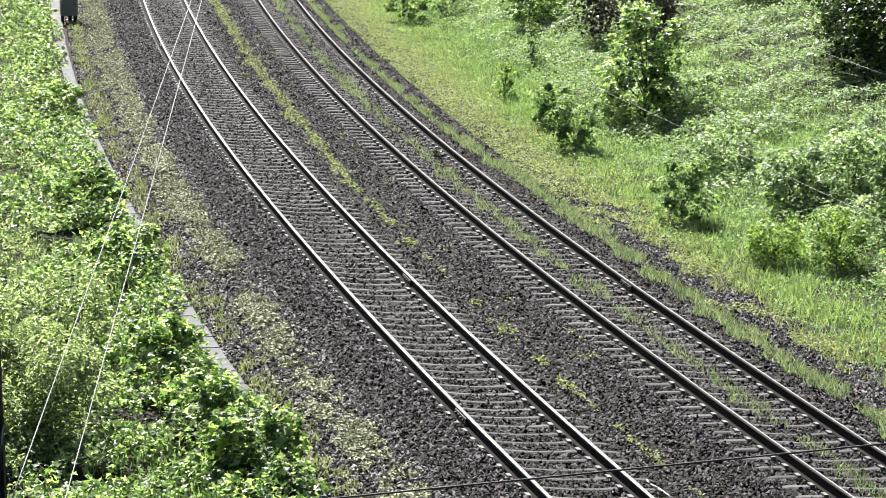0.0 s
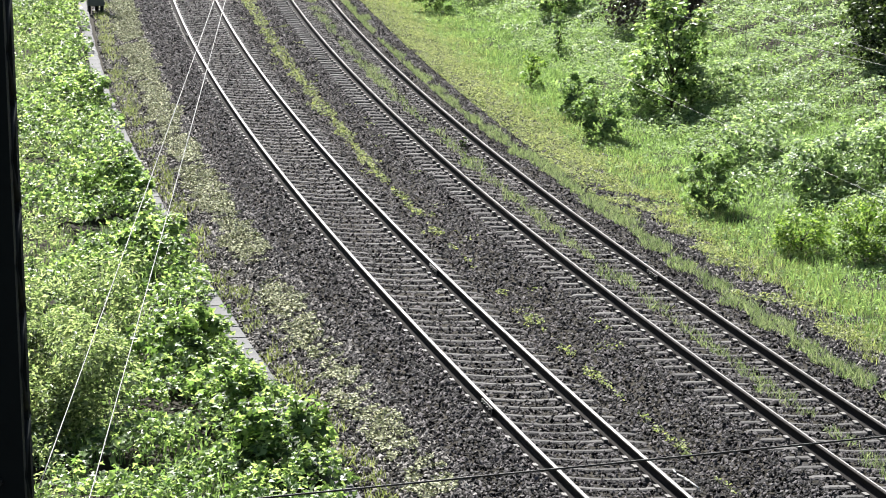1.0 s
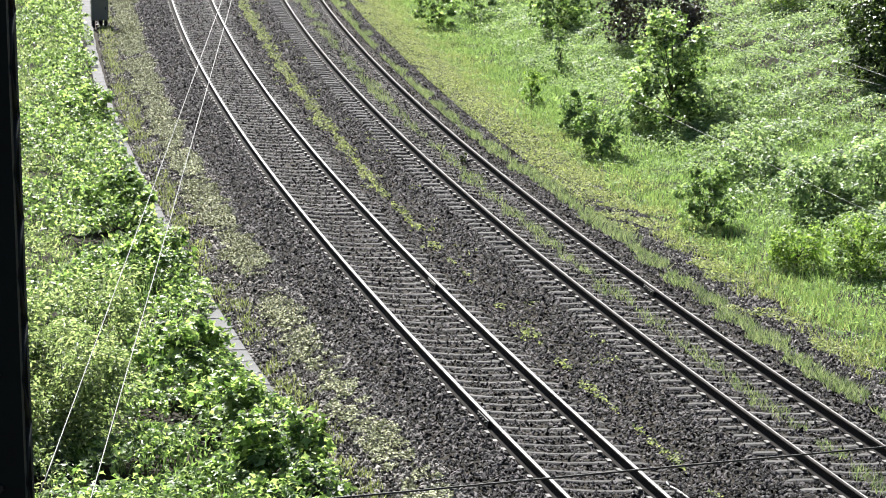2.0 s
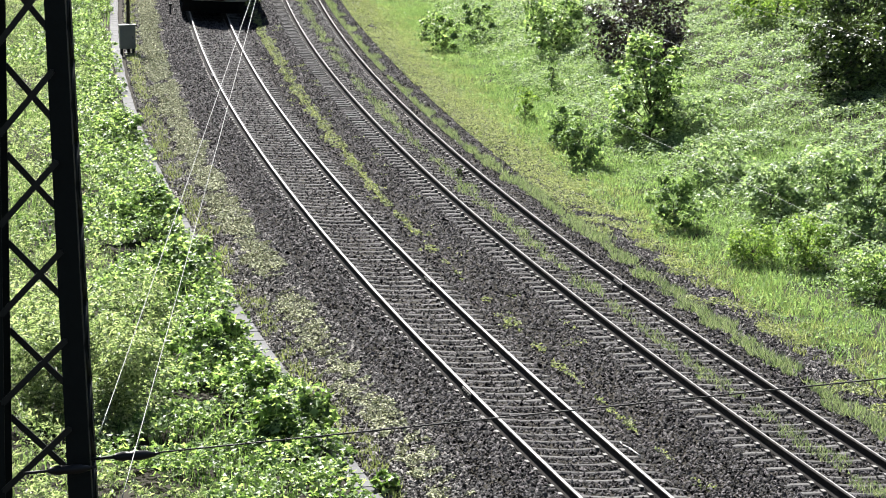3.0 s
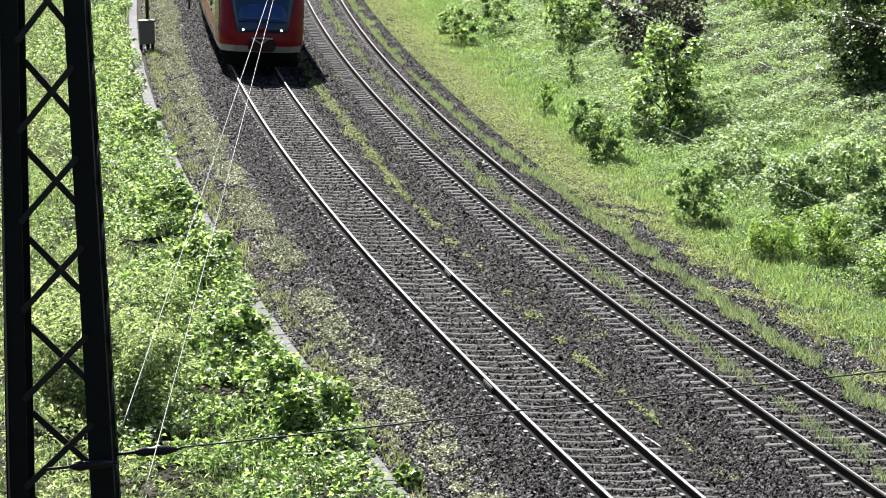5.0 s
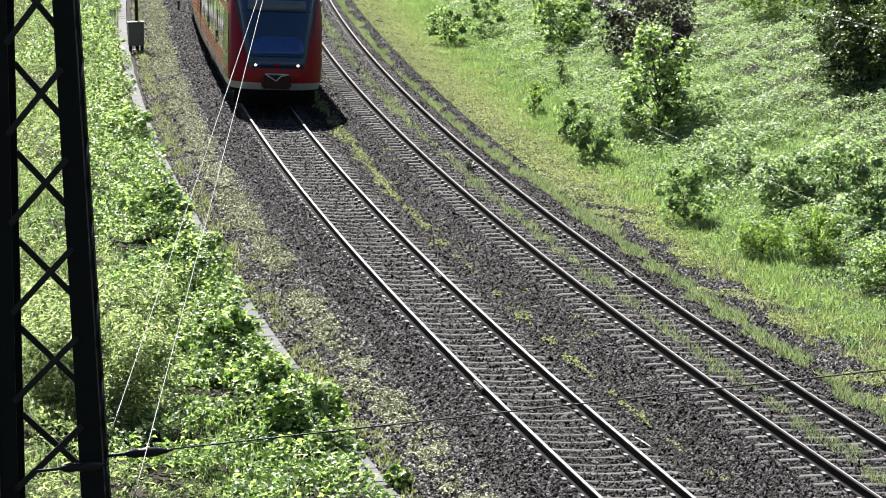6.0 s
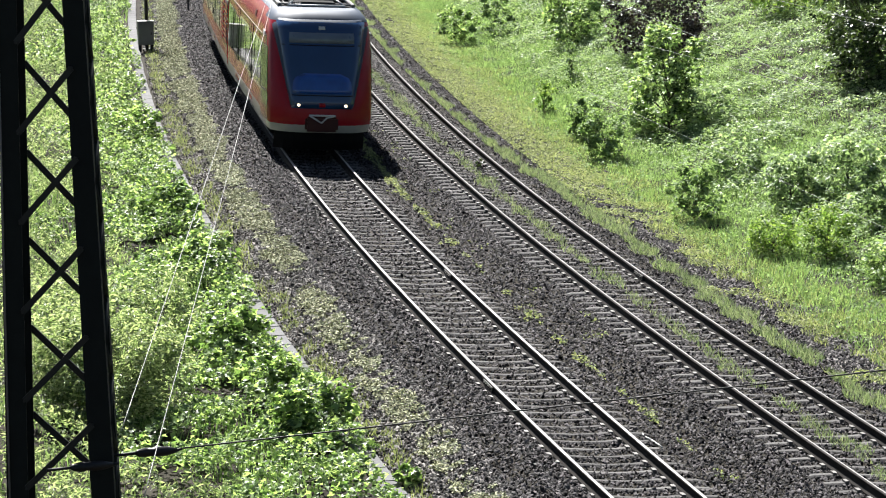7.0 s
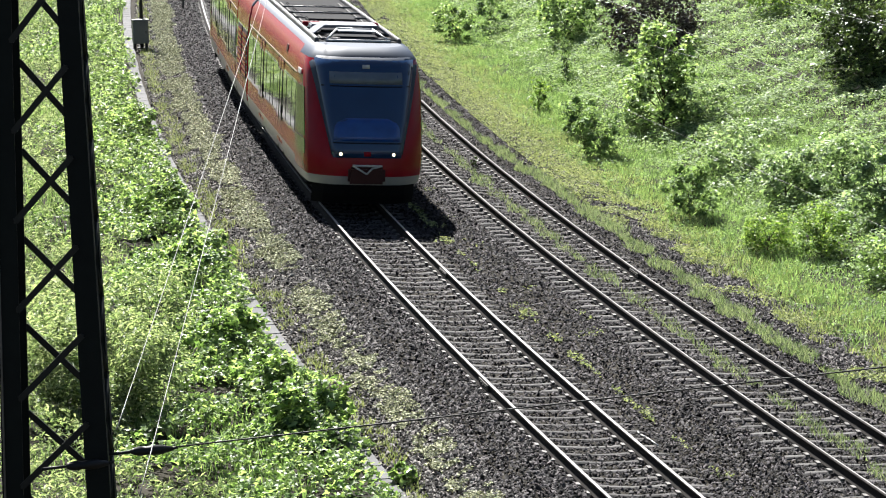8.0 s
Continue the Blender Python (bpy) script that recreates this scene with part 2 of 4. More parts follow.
def sleeper_mesh():
    """Concrete sleeper: thick ends under the rails, waisted and dipped in the middle, with clips beside each rail."""
    rows = ((-1.3, 0.075, -0.205), (-1.22, 0.09, -0.186), (-0.95, 0.09, -0.176), (-0.55, 0.09, -0.176), (-0.4, 0.082, -0.19), (0, 0.072, -0.205),
            (0.4, 0.082, -0.19), (0.55, 0.09, -0.176), (0.95, 0.09, -0.176), (1.22, 0.09, -0.186), (1.3, 0.075, -0.205))
    bm = bmesh.new()
    rings = []
    for x, w, top in rows:
        rings.append([bm.verts.new(p) for p in ((x, -w - 0.04, -0.36), (x, -w, top - 0.02), (x, -w + 0.03, top), (x, w - 0.03, top), (x, w, top - 0.02), (x, w + 0.04, -0.36))])
    for a, b in zip(rings, rings[1:]):
        for i in range(5):
            bm.faces.new((a[i], b[i], b[i + 1], a[i + 1]))
    bm.faces.new(rings[0])
    bm.faces.new(rings[-1][::-1])
    for rail in (-0.75, 0.75):
        for side in (-1, 1):
            c = rail + side * 0.12
            box(bm, c - 0.035, c + 0.035, -0.085, 0.085, -0.18, -0.142, 1)
    bmesh.ops.recalc_face_normals(bm, faces=bm.faces[:])
    me = bpy.data.meshes.new("sleeper")
    bm.to_mesh(me)
    bm.free()
    me.materials.append(CONCRETE)
    me.materials.append(CLIP)
    return me


SLEEPER = sleeper_mesh()


def build_track(label, offset, cant, lift, joints, strip):
    track = empty("railway_track", None, label, "railway track", "two parallel tracks", "structure")
    ys = np.arange(-60, 330, 1.0)
    for side in (-0.75, 0.75):
        px, py = lay(ys, offset(ys) + side)
        nx, ny = lay(ys, offset(ys) + side + 1)
        dx, dy = nx - px, ny - py
        z = lift - side / 0.75 * cant(ys)[:, None] / 2
        prof = np.array(RAIL_PROFILE)
        verts = np.stack([px[:, None] + dx[:, None] * prof[:, 0], py[:, None] + dy[:, None] * prof[:, 0],
                          z + prof[None, :, 1]], -1)
        n, k = len(ys), len(prof)
        grid = np.arange(n * k).reshape(n, k)
        faces = np.stack([grid[:-1], np.roll(grid, -1, 1)[:-1], np.roll(grid, -1, 1)[1:], grid[1:]], -1)
        slots = np.zeros((n - 1, k), int)
        slots[:, strip] = 1
        sheet("rail", verts.reshape(-1, 3), faces.reshape(-1, 4), (RAIL_SIDE, RAIL_TOP), track, slots=slots.ravel())
    line = np.arange(47.0, 153.0, 0.05)
    lx, ly = lay(line, offset(line))
    run = np.concatenate([[0], np.cumsum(np.hypot(np.diff(lx), np.diff(ly)))])
    spots = np.interp(np.arange(0, run[-1], PITCH), run, line)
    rng = random.Random(4)
    for y in spots:
        x, yy = lay(y, offset(y))
        ob = new("sleeper", SLEEPER)
        ob.parent = track
        ob.matrix_local = pose(x, yy, lift + rng.uniform(-0.006, 0.004)) @ pose(0, 0, 0, 0, 0, turn_at(y) + rng.uniform(-0.5, 0.5)) @ pose(0, 0, 0, 0, math.degrees(float(cant(y)) / 1.5), 0)
    for y, side in joints:
        x, yy = lay(y, offset(y) + side)
        bm = bmesh.new()
        for s in (-1, 1):
            box(bm, s * 0.03 - 0.022, s * 0.03 + 0.022, -0.4, 0.4, -0.13, -0.03)
            for b in (-0.28, -0.1, 0.1, 0.28):
                box(bm, s * 0.06 - 0.02, s * 0.06 + 0.02, b - 0.02, b + 0.02, -0.1, -0.06)
        box(bm, -0.037, 0.037, -0.02, 0.02, -0.05, 0.002)
        plate = part("rail_joint", bm, DARK_METAL, track, "dark bolted joint in the rail")
        plate.matrix_local = pose(x, yy, lift - side / 0.75 * float(cant(y)) / 2, 0, 0, turn_at(y))
    return spots


SPOTS1 = build_track("curved railway track of concrete sleepers in dark ballast", lambda y: 0.0 * y, cant1, 0.0, ((72.35, 0.75), (60.0, -0.75), (114.0, -0.75)), slice(6, 8))
SPOTS2 = build_track("curved railway track with grass growing between its rails", gap2, cant2, -0.015, ((71.4, 0.75),), slice(7, 8))


# ---- train ----
ROW_Z = (0.7, 0.92, 1.14, 1.37, 1.6, 2.05, 2.5, 2.95, 3.2, 3.34, 3.67, 3.85, 3.96)
ROW_W = (1.42, 1.47, 1.5, 1.5, 1.5, 1.5, 1.5, 1.49, 1.48, 1.47, 1.41, 1.28, 1.08)
ROW_X = (-0.1, 0.0, 0.0, -0.02, -0.06, -0.2, -0.38, -0.58, -0.7, -0.76, -0.93, -1.1, -1.35)


def nose(z, y):
    """How far forward the cab's skin lies at height z and y off the middle."""
    c = min(1.0, abs(y) / float(np.interp(z, ROW_Z, ROW_W)))
    return float(np.interp(z, ROW_Z, ROW_X)) - 0.6 * min(1.0, c / 0.95) ** 4.2 - 1.2 * max(0.0, (c - 0.95) / 0.05) ** 1.15


def mask(z):
    return 0.84 + 0.172 * (z - 1.38)


def body_shell(bm, length, cab):
    """The shell: cab nose or flat end in front, side bands by height, a roof with a well."""
    cols = (0, 0.35, 0.6, 0.74, 0.84, 0.91, 0.95, 0.975, 1.0)
    rings = []
    for z, w in zip(ROW_Z, ROW_W):
        half = [((nose(z, w * c) if cab else 0.0), w * c) for c in cols] + [(min(-2.6, nose(z, w) - 0.08) if cab else -0.4, w)] + [(-length, w)]
        ring = [(x, -y) for x, y in half[::-1]] + half[1:]
        rings.append([bm.verts.new((x, y, z)) for x, y in ring])
    n = len(rings[0])
    for j, (a, b) in enumerate(zip(rings, rings[1:])):
        for i in range(n - 1):
            f = bm.faces.new((a[i], a[i + 1], b[i + 1], b[i]))
            f.smooth = True
            side = i in (0, n - 2)
            if side:
                f.material_index = (1, 1, 0, 0, 3, 3, 3, 0, 0, 0, 0, 2)[j]
            else:
                f.material_index = 1 if j == 0 else (2 if j >= 10 else 0)
    top = rings[-1]
    for i in range(n // 2):
        f = bm.faces.new([top[i], top[i + 1], top[n - 2 - i], top[n - 1 - i]] if i + 1 < n - 2 - i else [top[i], top[i + 1], top[n - 1 - i]])
        f.material_index = 2


def curved_panel(z0, z1, half, proud, rows=6, cols=8):
    """A panel that follows the nose: half gives its half width at each height."""
    verts, faces = [], []
    for layer in (proud, proud - 0.02):
        for j in range(rows + 1):
            z = z0 + (z1 - z0) * j / rows
            for i in range(cols + 1):
                y = half(z) * (2 * i / cols - 1)
                verts.append((nose(z, y) + layer, y, z))
    k, m = cols + 1, (rows + 1) * (cols + 1)
    for j in range(rows):
        for i in range(cols):
            a = j * k + i
            faces.append((a, a + 1, a + k + 1, a + k))
    for i in range(cols):
        for a in (i, rows * k + i):
            faces.append((a, a + m, a + m + 1, a + 1) if a == i else (a, a + 1, a + m + 1, a + m))
    for j in range(rows):
        for a in (j * k, j * k + cols):
            faces.append((a, a + k, a + m + k, a + m) if a == j * k else (a, a + m, a + m + k, a + k))
    return verts, faces


def wheelset(parent, x, name="wheel"):
    for y in (-0.75, 0.75):
        bm = bmesh.new()
        tube(bm, (x, y - 0.065, 0.42), (x, y + 0.065, 0.42), 0.42, sides=20)
        tube(bm, (x, y - 0.09, 0.42), (x, y + 0.09, 0.42), 0.1, sides=12)
        part(name, bm, DARK_METAL, parent)


def side_panel(name, parent, mat, x0, x1, z0, z1, proud, sgn, bevel=0.008, label=""):
    """A thin panel lying on the car's side, leaning with it."""
    w0, w1 = (float(np.interp(z, ROW_Z, ROW_W)) for z in (z0, z1))
    bm = bmesh.new()
    vs = box(bm, x0, x1, 0, 0.03, z0, z1)
    for v in vs:
        w = w0 if v.co.z == vs[0].co.z else w1
        v.co.y = sgn * (w + proud - 0.03 + v.co.y)
    if bevel:
        bmesh.ops.bevel(bm, geom=bm.edges[:], offset=bevel, segments=1, affect="EDGES")
    bmesh.ops.recalc_face_normals(bm, faces=bm.faces[:])
    return part(name, bm, mat, parent, label)


def roof_gear(car, x0, x1, seed):
    """Framed roof well: dark floor, side rails, cross bars, cooling units and pipes."""
    rng = random.Random(seed)
    block("roof_well", (x1, x0, -0.98, 0.98, 3.9, 3.98), ROOF_DARK, car, 0.01, "dark recessed roof well")
    for y in (-1.04, 1.04):
        block("roof_rail", (x1, x0, y - 0.05, y + 0.05, 3.88, 4.06), ROOF_BOX, car, 0.015)
    x = x0 - 0.2
    while x > x1 + 1.6:
        bm = bmesh.new()
        tube(bm, (x, -1.0, 4.02), (x, 1.0, 4.02), 0.025)
        part("roof_crossbar", bm, ROOF_BOX, car)
        wide = rng.uniform(1.0, 1.5)
        block("roof_unit", (x - wide, x - 0.25, -0.7, 0.6, 3.92, rng.uniform(3.98, 4.1)), ROOF_DARK, car, 0.03)
        for y in (-0.84, 0.8):
            bm = bmesh.new()
            tube(bm, (x - wide, y, 3.99), (x, y - 0.02, 3.99), 0.028)
            part("roof_pipe", bm, DARK_METAL, car)
        x -= wide + 0.35


SIDE_PLAN = (("window", 0.95), ("seam", 0.0), ("window", 2.15), ("door", 1.35), ("window", 1.9), ("window", 1.9), ("door", 1.35), ("window", 1.9), ("window", 1.9))


def side_fittings(car, length, front):
    """Windows, doors, seams and the rain gutter along both sides, from the cab backwards."""
    for sgn in (-1, 1):
        x = front
        for kind, wide in SIDE_PLAN:
            wide = min(wide, x + length - 0.3)
            if kind == "seam":
                side_panel("panel_seam", car, BLACK, x - 0.02, x + 0.02, 0.72, 3.14, 0.012, sgn, 0)
            elif wide < 0.4:
                break
            elif kind == "door":
                door = side_panel("door", car, RED, x - wide + 0.04, x - 0.04, 0.94, 3.1, 0.014, sgn, label="red sliding door with two tall windows")
                for c in (x - wide * 0.74, x - wide * 0.26):
                    side_panel("door_window", door, GREEN_GLASS, c - wide * 0.17, c + wide * 0.17, 1.55, 2.85, 0.026, sgn)
                side_panel("door_gap", door, BLACK, x - wide / 2 - 0.012, x - wide / 2 + 0.012, 0.94, 3.1, 0.02, sgn, 0)
                side_panel("door_button", door, BLACK, x - 0.14, x - 0.08, 1.75, 1.95, 0.04, sgn, 0)
                for c in (x, x - wide):
                    side_panel("door_seal", car, BLACK, c - 0.025, c + 0.025, 0.7, 3.14, 0.02, sgn, 0)
            else:
                window = side_panel("side_window", car, GREEN_GLASS, x - wide + 0.05, x - 0.05, 1.68, 2.9, 0.012, sgn, label="side window coloured with the reflected green of the bank")
                if wide > 1.8:
                    side_panel("window_bar", window, BLACK, x - wide * 0.6 - 0.012, x - wide * 0.6 + 0.012, 1.68, 2.9, 0.018, sgn, 0)
            x -= wide
        side_panel("roof_hatch", car, MAROON, -5.6, -5.3, 3.42, 3.6, 0.02, sgn, 0)
        side_panel("rain_gutter", car, CREAM, -length + 0.1, front - 0.1, 3.155, 3.18, 0.015, sgn, 0, "pale rain gutter above the windows")
        side_panel("underframe_skirt", car, BLACK, -length + 0.2, front + 0.6, 0.705, 0.8, -0.02, sgn, 0)


def end_car(name, label):
    """A cab car: local x forward from the nose, z up from the rail tops."""
    car = empty(name, None, label, "train car", "train")
    length = 15.6
    bm = bmesh.new()
    body_shell(bm, length, True)
    part("body", bm, (RED, CREAM, ROOF, GREEN_GLASS), car)
    v, f = curved_panel(1.45, 3.74, lambda z: mask(z) + 0.02 + 0.05 * (z - 1.45), 0.036, 12, 12)
    tagged(sheet("windscreen_frame", v, f, ROOF, car), "pale blue-grey frame round the windscreen")
    v, f = curved_panel(1.38, 3.68, mask, 0.05, 12, 12)
    screen = sheet("windscreen", v, f, BLUE_GLASS, car, smooth=False)
    tagged(screen, "dark blue one-piece windscreen")
    v, f = curved_panel(3.12, 3.4, lambda z: 0.9, 0.058, 2, 8)
    sheet("destination_display", v, f, DISPLAY, screen)
    v, f = curved_panel(3.05, 3.075, lambda z: mask(z) - 0.03, 0.056, 1, 8)
    sheet("screen_divider", v, f, BLACK, screen)
    # thin sheet that paints the sky's blue reflection onto the windscreen
    v, f = curved_panel(1.78, 2.32, lambda z: 0.82 * max(0.02, 1 - ((z - 1.78) / 0.56) ** 4) ** 0.25, 0.055, 5, 8)
    sheet("blue_sky_reflection", v, f, BLUE_REFLECTION, screen)
    v, f = curved_panel(1.72, 1.745, lambda z: mask(z) - 0.06, 0.058, 1, 8)
    sheet("wiper_rail", v, f, BLACK, screen)
    v, f = curved_panel(3.48, 3.57, lambda z: 0.09, 0.06, 1, 2)
    sheet("top_lamp", v, f, WHITE, car)
    v, f = curved_panel(1.42, 1.53, lambda z: 0.085, 0.062, 1, 2)
    sheet("emblem", v, f, RED, car)
    for sgn in (-1, 1):
        lamp = empty("headlight")
        lamp.parent = car
        bm = bmesh.new()
        y = sgn * 0.65
        tube(bm, (nose(1.47, y) - 0.05, y, 1.47), (nose(1.47, y) + 0.065, y, 1.47), 0.07, 0.06, 14)
        part("lamp_housing", bm, DARK_METAL, lamp)
        bm = bmesh.new()
        tube(bm, (nose(1.47, y) + 0.065, y, 1.47), (nose(1.47, y) + 0.08, y, 1.47), 0.038, 0.032, 14)
        part("lamp_glass", bm, LAMP, lamp, "lit warm headlamp glass")
        for name, mat, z0, z1, under in (("cab_side_window", CAB_GLASS, 1.8, 2.95, "black side window of the cab"), ("cab_lower_panel", CAB_GLASS, 1.36, 1.72, "dark panel below the cab window")):
            bm = bmesh.new()
            grid = []
            for layer in (0.016, -0.01):
                for z in np.linspace(z0, z1, 5):
                    w = float(np.interp(z, ROW_Z, ROW_W))
                    line = [(nose(z, w * c), w * c) for c in (0.96, 0.975, 0.985, 1.0)] + [(-2.46, w)]
                    grid.append([bm.verts.new((x + layer * 0.5, sgn * (y + layer), z)) for x, y in line])
            for base in (0, 5):
                for j in range(4):
                    for i in range(4):
                        bm.faces.new((grid[base + j][i], grid[base + j][i + 1], grid[base + j + 1][i + 1], grid[base + j + 1][i]))
            for j in range(4):
                for i in (0, 4):
                    bm.faces.new((grid[j][i], grid[j + 1][i], grid[j + 6][i], grid[j + 5][i]))
            for i in range(4):
                for j in (0, 4):
                    bm.faces.new((grid[j][i], grid[j][i + 1], grid[j + 5][i + 1], grid[j + 5][i]))
            bmesh.ops.recalc_face_normals(bm, faces=bm.faces[:])
            part(name, bm, mat, car, under)
        side_panel("white_plate", car, WHITE, -2.5, -1.9, 3.2, 3.32, 0.012, sgn, 0)
    # red cover under the nose; its shade is put into the dark colour
    block("coupler_cover", (-0.3, 0.06, -0.46, 0.46, 0.74, 1.16), MAROON, car, 0.06, "red coupler cover, its colour darkened for shade")
    bm = bmesh.new()
    tube(bm, (0.1, -0.36, 1.2), (0.13, 0.36, 1.2), 0.025)
    tube(bm, (0.1, -0.36, 1.2), (0.15, -0.02, 1.0), 0.022)
    tube(bm, (0.15, -0.02, 1.0), (0.13, 0.12, 1.14), 0.022)
    tube(bm, (0.13, 0.12, 1.14), (0.13, 0.36, 1.2), 0.022)
    part("coupler_handle", bm, WHITE, car, "white bent coupling bar")
    roof_gear(car, -2.5, -length + 0.4, 3)
    bm = bmesh.new()
    arch = [[bm.verts.new((x, y, 3.95 + 0.26 * min(1.0, (1.02 - abs(y)) / 0.34) + dz)) for y in np.linspace(-1.02, 1.02, 13)] for x, dz in ((-4.0, 0), (-5.0, 0), (-5.0, 0.04), (-4.0, 0.04))]
    for a, b in zip(arch, arch[1:] + arch[:1]):
        for i in range(12):
            bm.faces.new((a[i], a[i + 1], b[i + 1], b[i]))
    bmesh.ops.recalc_face_normals(bm, faces=bm.faces[:])
    part("roof_arch", bm, ROOF_COVER, car, "pale arched roof cover")
    block("aerial_panel", (-3.32, -2.75, -0.46, 0.46, 4.19, 4.215), ROOF_COVER, car, 0.006, "pale panel on the aerial frame")
    block("roof_beam", (-6.5, -6.25, -1.0, 1.0, 4.0, 4.12), RED, car, 0.02, "red beam across the roof")
    for y in (-0.5, 0.5):
        block("roof_lid", (-6.1, -5.45, y - 0.36, y + 0.36, 3.99, 4.13), ROOF_COVER, car, 0.03)
    for a, b in (((-2.5, -0.8, 4.0), (-3.3, -0.45, 4.22)), ((-3.3, -0.45, 4.22), (-3.3, 0.45, 4.22)), ((-3.3, 0.45, 4.22), (-2.5, 0.8, 4.0)), ((-2.5, -0.8, 4.0), (-2.5, 0.8, 4.0))):
        bm = bmesh.new()
        tube(bm, a, b, 0.03)
        part("aerial_bar", bm, WHITE, car)
    side_fittings(car, length, -2.7)
    bm = bmesh.new()
    rows = [[bm.verts.new((nose(0.75, y) - back, y, z)) for y in np.linspace(-1.25, 1.25, 11)] for z, back in ((0.72, 0.12), (0.45, 0.16), (0.2, 0.3), (0.2, 0.34), (0.72, 0.2))]
    for a, b in zip(rows, rows[1:] + rows[:1]):
        for i in range(10):
            bm.faces.new((a[i], a[i + 1], b[i + 1], b[i]))
    bmesh.ops.recalc_face_normals(bm, faces=bm.faces[:])
    part("snow_plough", bm, BLACK, car, "black plough under the nose")
    block("underframe", (-length + 0.1, -1.5, -1.3, 1.3, 0.5, 0.74), BLACK, car, 0.03)
    for x in (-2.6, -4.6):
        wheelset(car, x)
    block("bogie_frame", (-5.2, -2.0, -1.05, 1.05, 0.25, 0.6), BLACK, car, 0.04)
    return car


def power_car(name, label):
    car = empty(name, None, label, "train car", "train")
    bm = bmesh.new()
    body_shell(bm, 4.4, False)
    part("body", bm, (RED, CREAM, ROOF, GREEN_GLASS), car)
    for sgn in (-1, 1):
        for x in (-0.6, -2.4):
            grille = side_panel("grille", car, DARK_METAL, x - 1.4, x, 1.5, 2.9, 0.014, sgn)
            for k in range(8):
                side_panel("louvre", grille, RED, x - 1.36, x - 0.04, 1.56 + k * 0.16, 1.65 + k * 0.16, 0.03, sgn, 0)
    for x in (0.02, -4.52):
        block("gangway", (x - 0.05, x + 0.14, -1.35, 1.35, 0.6, 3.75), BLACK, car, 0.05, "black rubber gangway bellows")
    roof_gear(car, -0.3, -4.2, 5)
    for x in (-1.2, -3.2):
        wheelset(car, x)
    return car


CABCAR = end_car("train_cab_car", "red and cream railcar with dark blue windscreen on the track")
MIDCAR = power_car("train_power_car", "short red power module coupled behind the cab car")
REARCAR = end_car("train_rear_car", "red and cream rear railcar trailing on the track")


# ---- mast and overhead wires ----
def build_mast():
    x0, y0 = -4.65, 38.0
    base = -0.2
    mast = empty("overhead_line_mast", pose(x0, y0, base), "dark steel lattice mast beside the railway line", "mast")

    def edges(z, sgn):
        """Outer and inner edge of a leg at height z."""
        if sgn < 0:
            return -0.668 + 0.0126 * (z - 4.05), -0.424 + 0.0076 * (z - 4.05)
        return 0.556 - 0.0355 * (z - 4.05), 0.287 - 0.0294 * (z - 4.05)
    for sgn in (-1, 1):
        for dy in (-0.27, 0.27):
            way = 1 if dy < 0 else -1
            bm = bmesh.new()
            rings = []
            for z in (0, 3.2, 17.0):
                e, i = edges(z, sgn)
                f = dy - way * 0.06
                lip = 0.03 * sgn
                rings.append([bm.verts.new(p) for p in ((e, f, z), (i, f, z), (i, f + way * 0.025, z), (e - lip, f + way * 0.025, z), (e - lip, f + way * 0.16, z), (e, f + way * 0.16, z))])
            for a, b in zip(rings, rings[1:]):
                for k in range(6):
                    bm.faces.new((a[k], a[(k + 1) % 6], b[(k + 1) % 6], b[k]))
            bm.faces.new(rings[0][::-1])
            bm.faces.new(rings[-1])
            bmesh.ops.recalc_face_normals(bm, faces=bm.faces[:])
            part("leg", bm, MAST, mast)
        for z in np.arange(0.6, 16.0, 0.93):
            for p, q in (((-0.25, z), (0.25, z + 0.46)), ((0.25, z + 0.46), (-0.25, z + 0.93))):
                bm = bmesh.new()
                tube(bm, (edges(p[1], sgn)[0] - sgn * 0.02, p[0], p[1]), (edges(q[1], sgn)[0] - sgn * 0.02, q[0], q[1]), 0.035, sides=4)
                part("side_lacing", bm, MAST, mast)
    for k in range(-3, 13):
        z = 3.94 + k * 1.037
        for face, s in ((-0.345, 1), (0.345, -1)):
            lo, hi = edges(z, -1)[1] - 0.015, edges(z, 1)[1] + 0.05
            p, q = Vector((lo, face, z - 0.37 * s)), Vector((hi, face, z + 0.37 * s))
            d = (q - p).normalized()
            up = Vector((-d.z, 0, d.x))
            bm = bmesh.new()
            vs = [bm.verts.new(w + up * h + Vector((0, t, 0))) for w in (p, q) for h in (-0.036, 0.036) for t in (-0.012, 0.012)]
            for quad in ((0, 1, 3, 2), (4, 6, 7, 5), (0, 4, 5, 1), (2, 3, 7, 6), (0, 2, 6, 4), (1, 5, 7, 3)):
                bm.faces.new([vs[i] for i in quad])
            for end in (p, q):
                tube(bm, end + Vector((0, -0.03, 0)), end + Vector((0, 0.03, 0)), 0.018, sides=6)
            bmesh.ops.recalc_face_normals(bm, faces=bm.faces[:])
            part("diagonal_brace", bm, MAST_BAR, mast)
    block("footing", (-0.9, 0.9, -0.7, 0.7, -0.8, 0.12), LID, mast, 0.04, "concrete footing")
    bm = bmesh.new()
    tube(bm, (-0.665, -0.36, 0), (-0.545, -0.36, 16), 0.012)
    part("earth_cable", bm, CABLE, mast, "pale earth cable")
    return mast


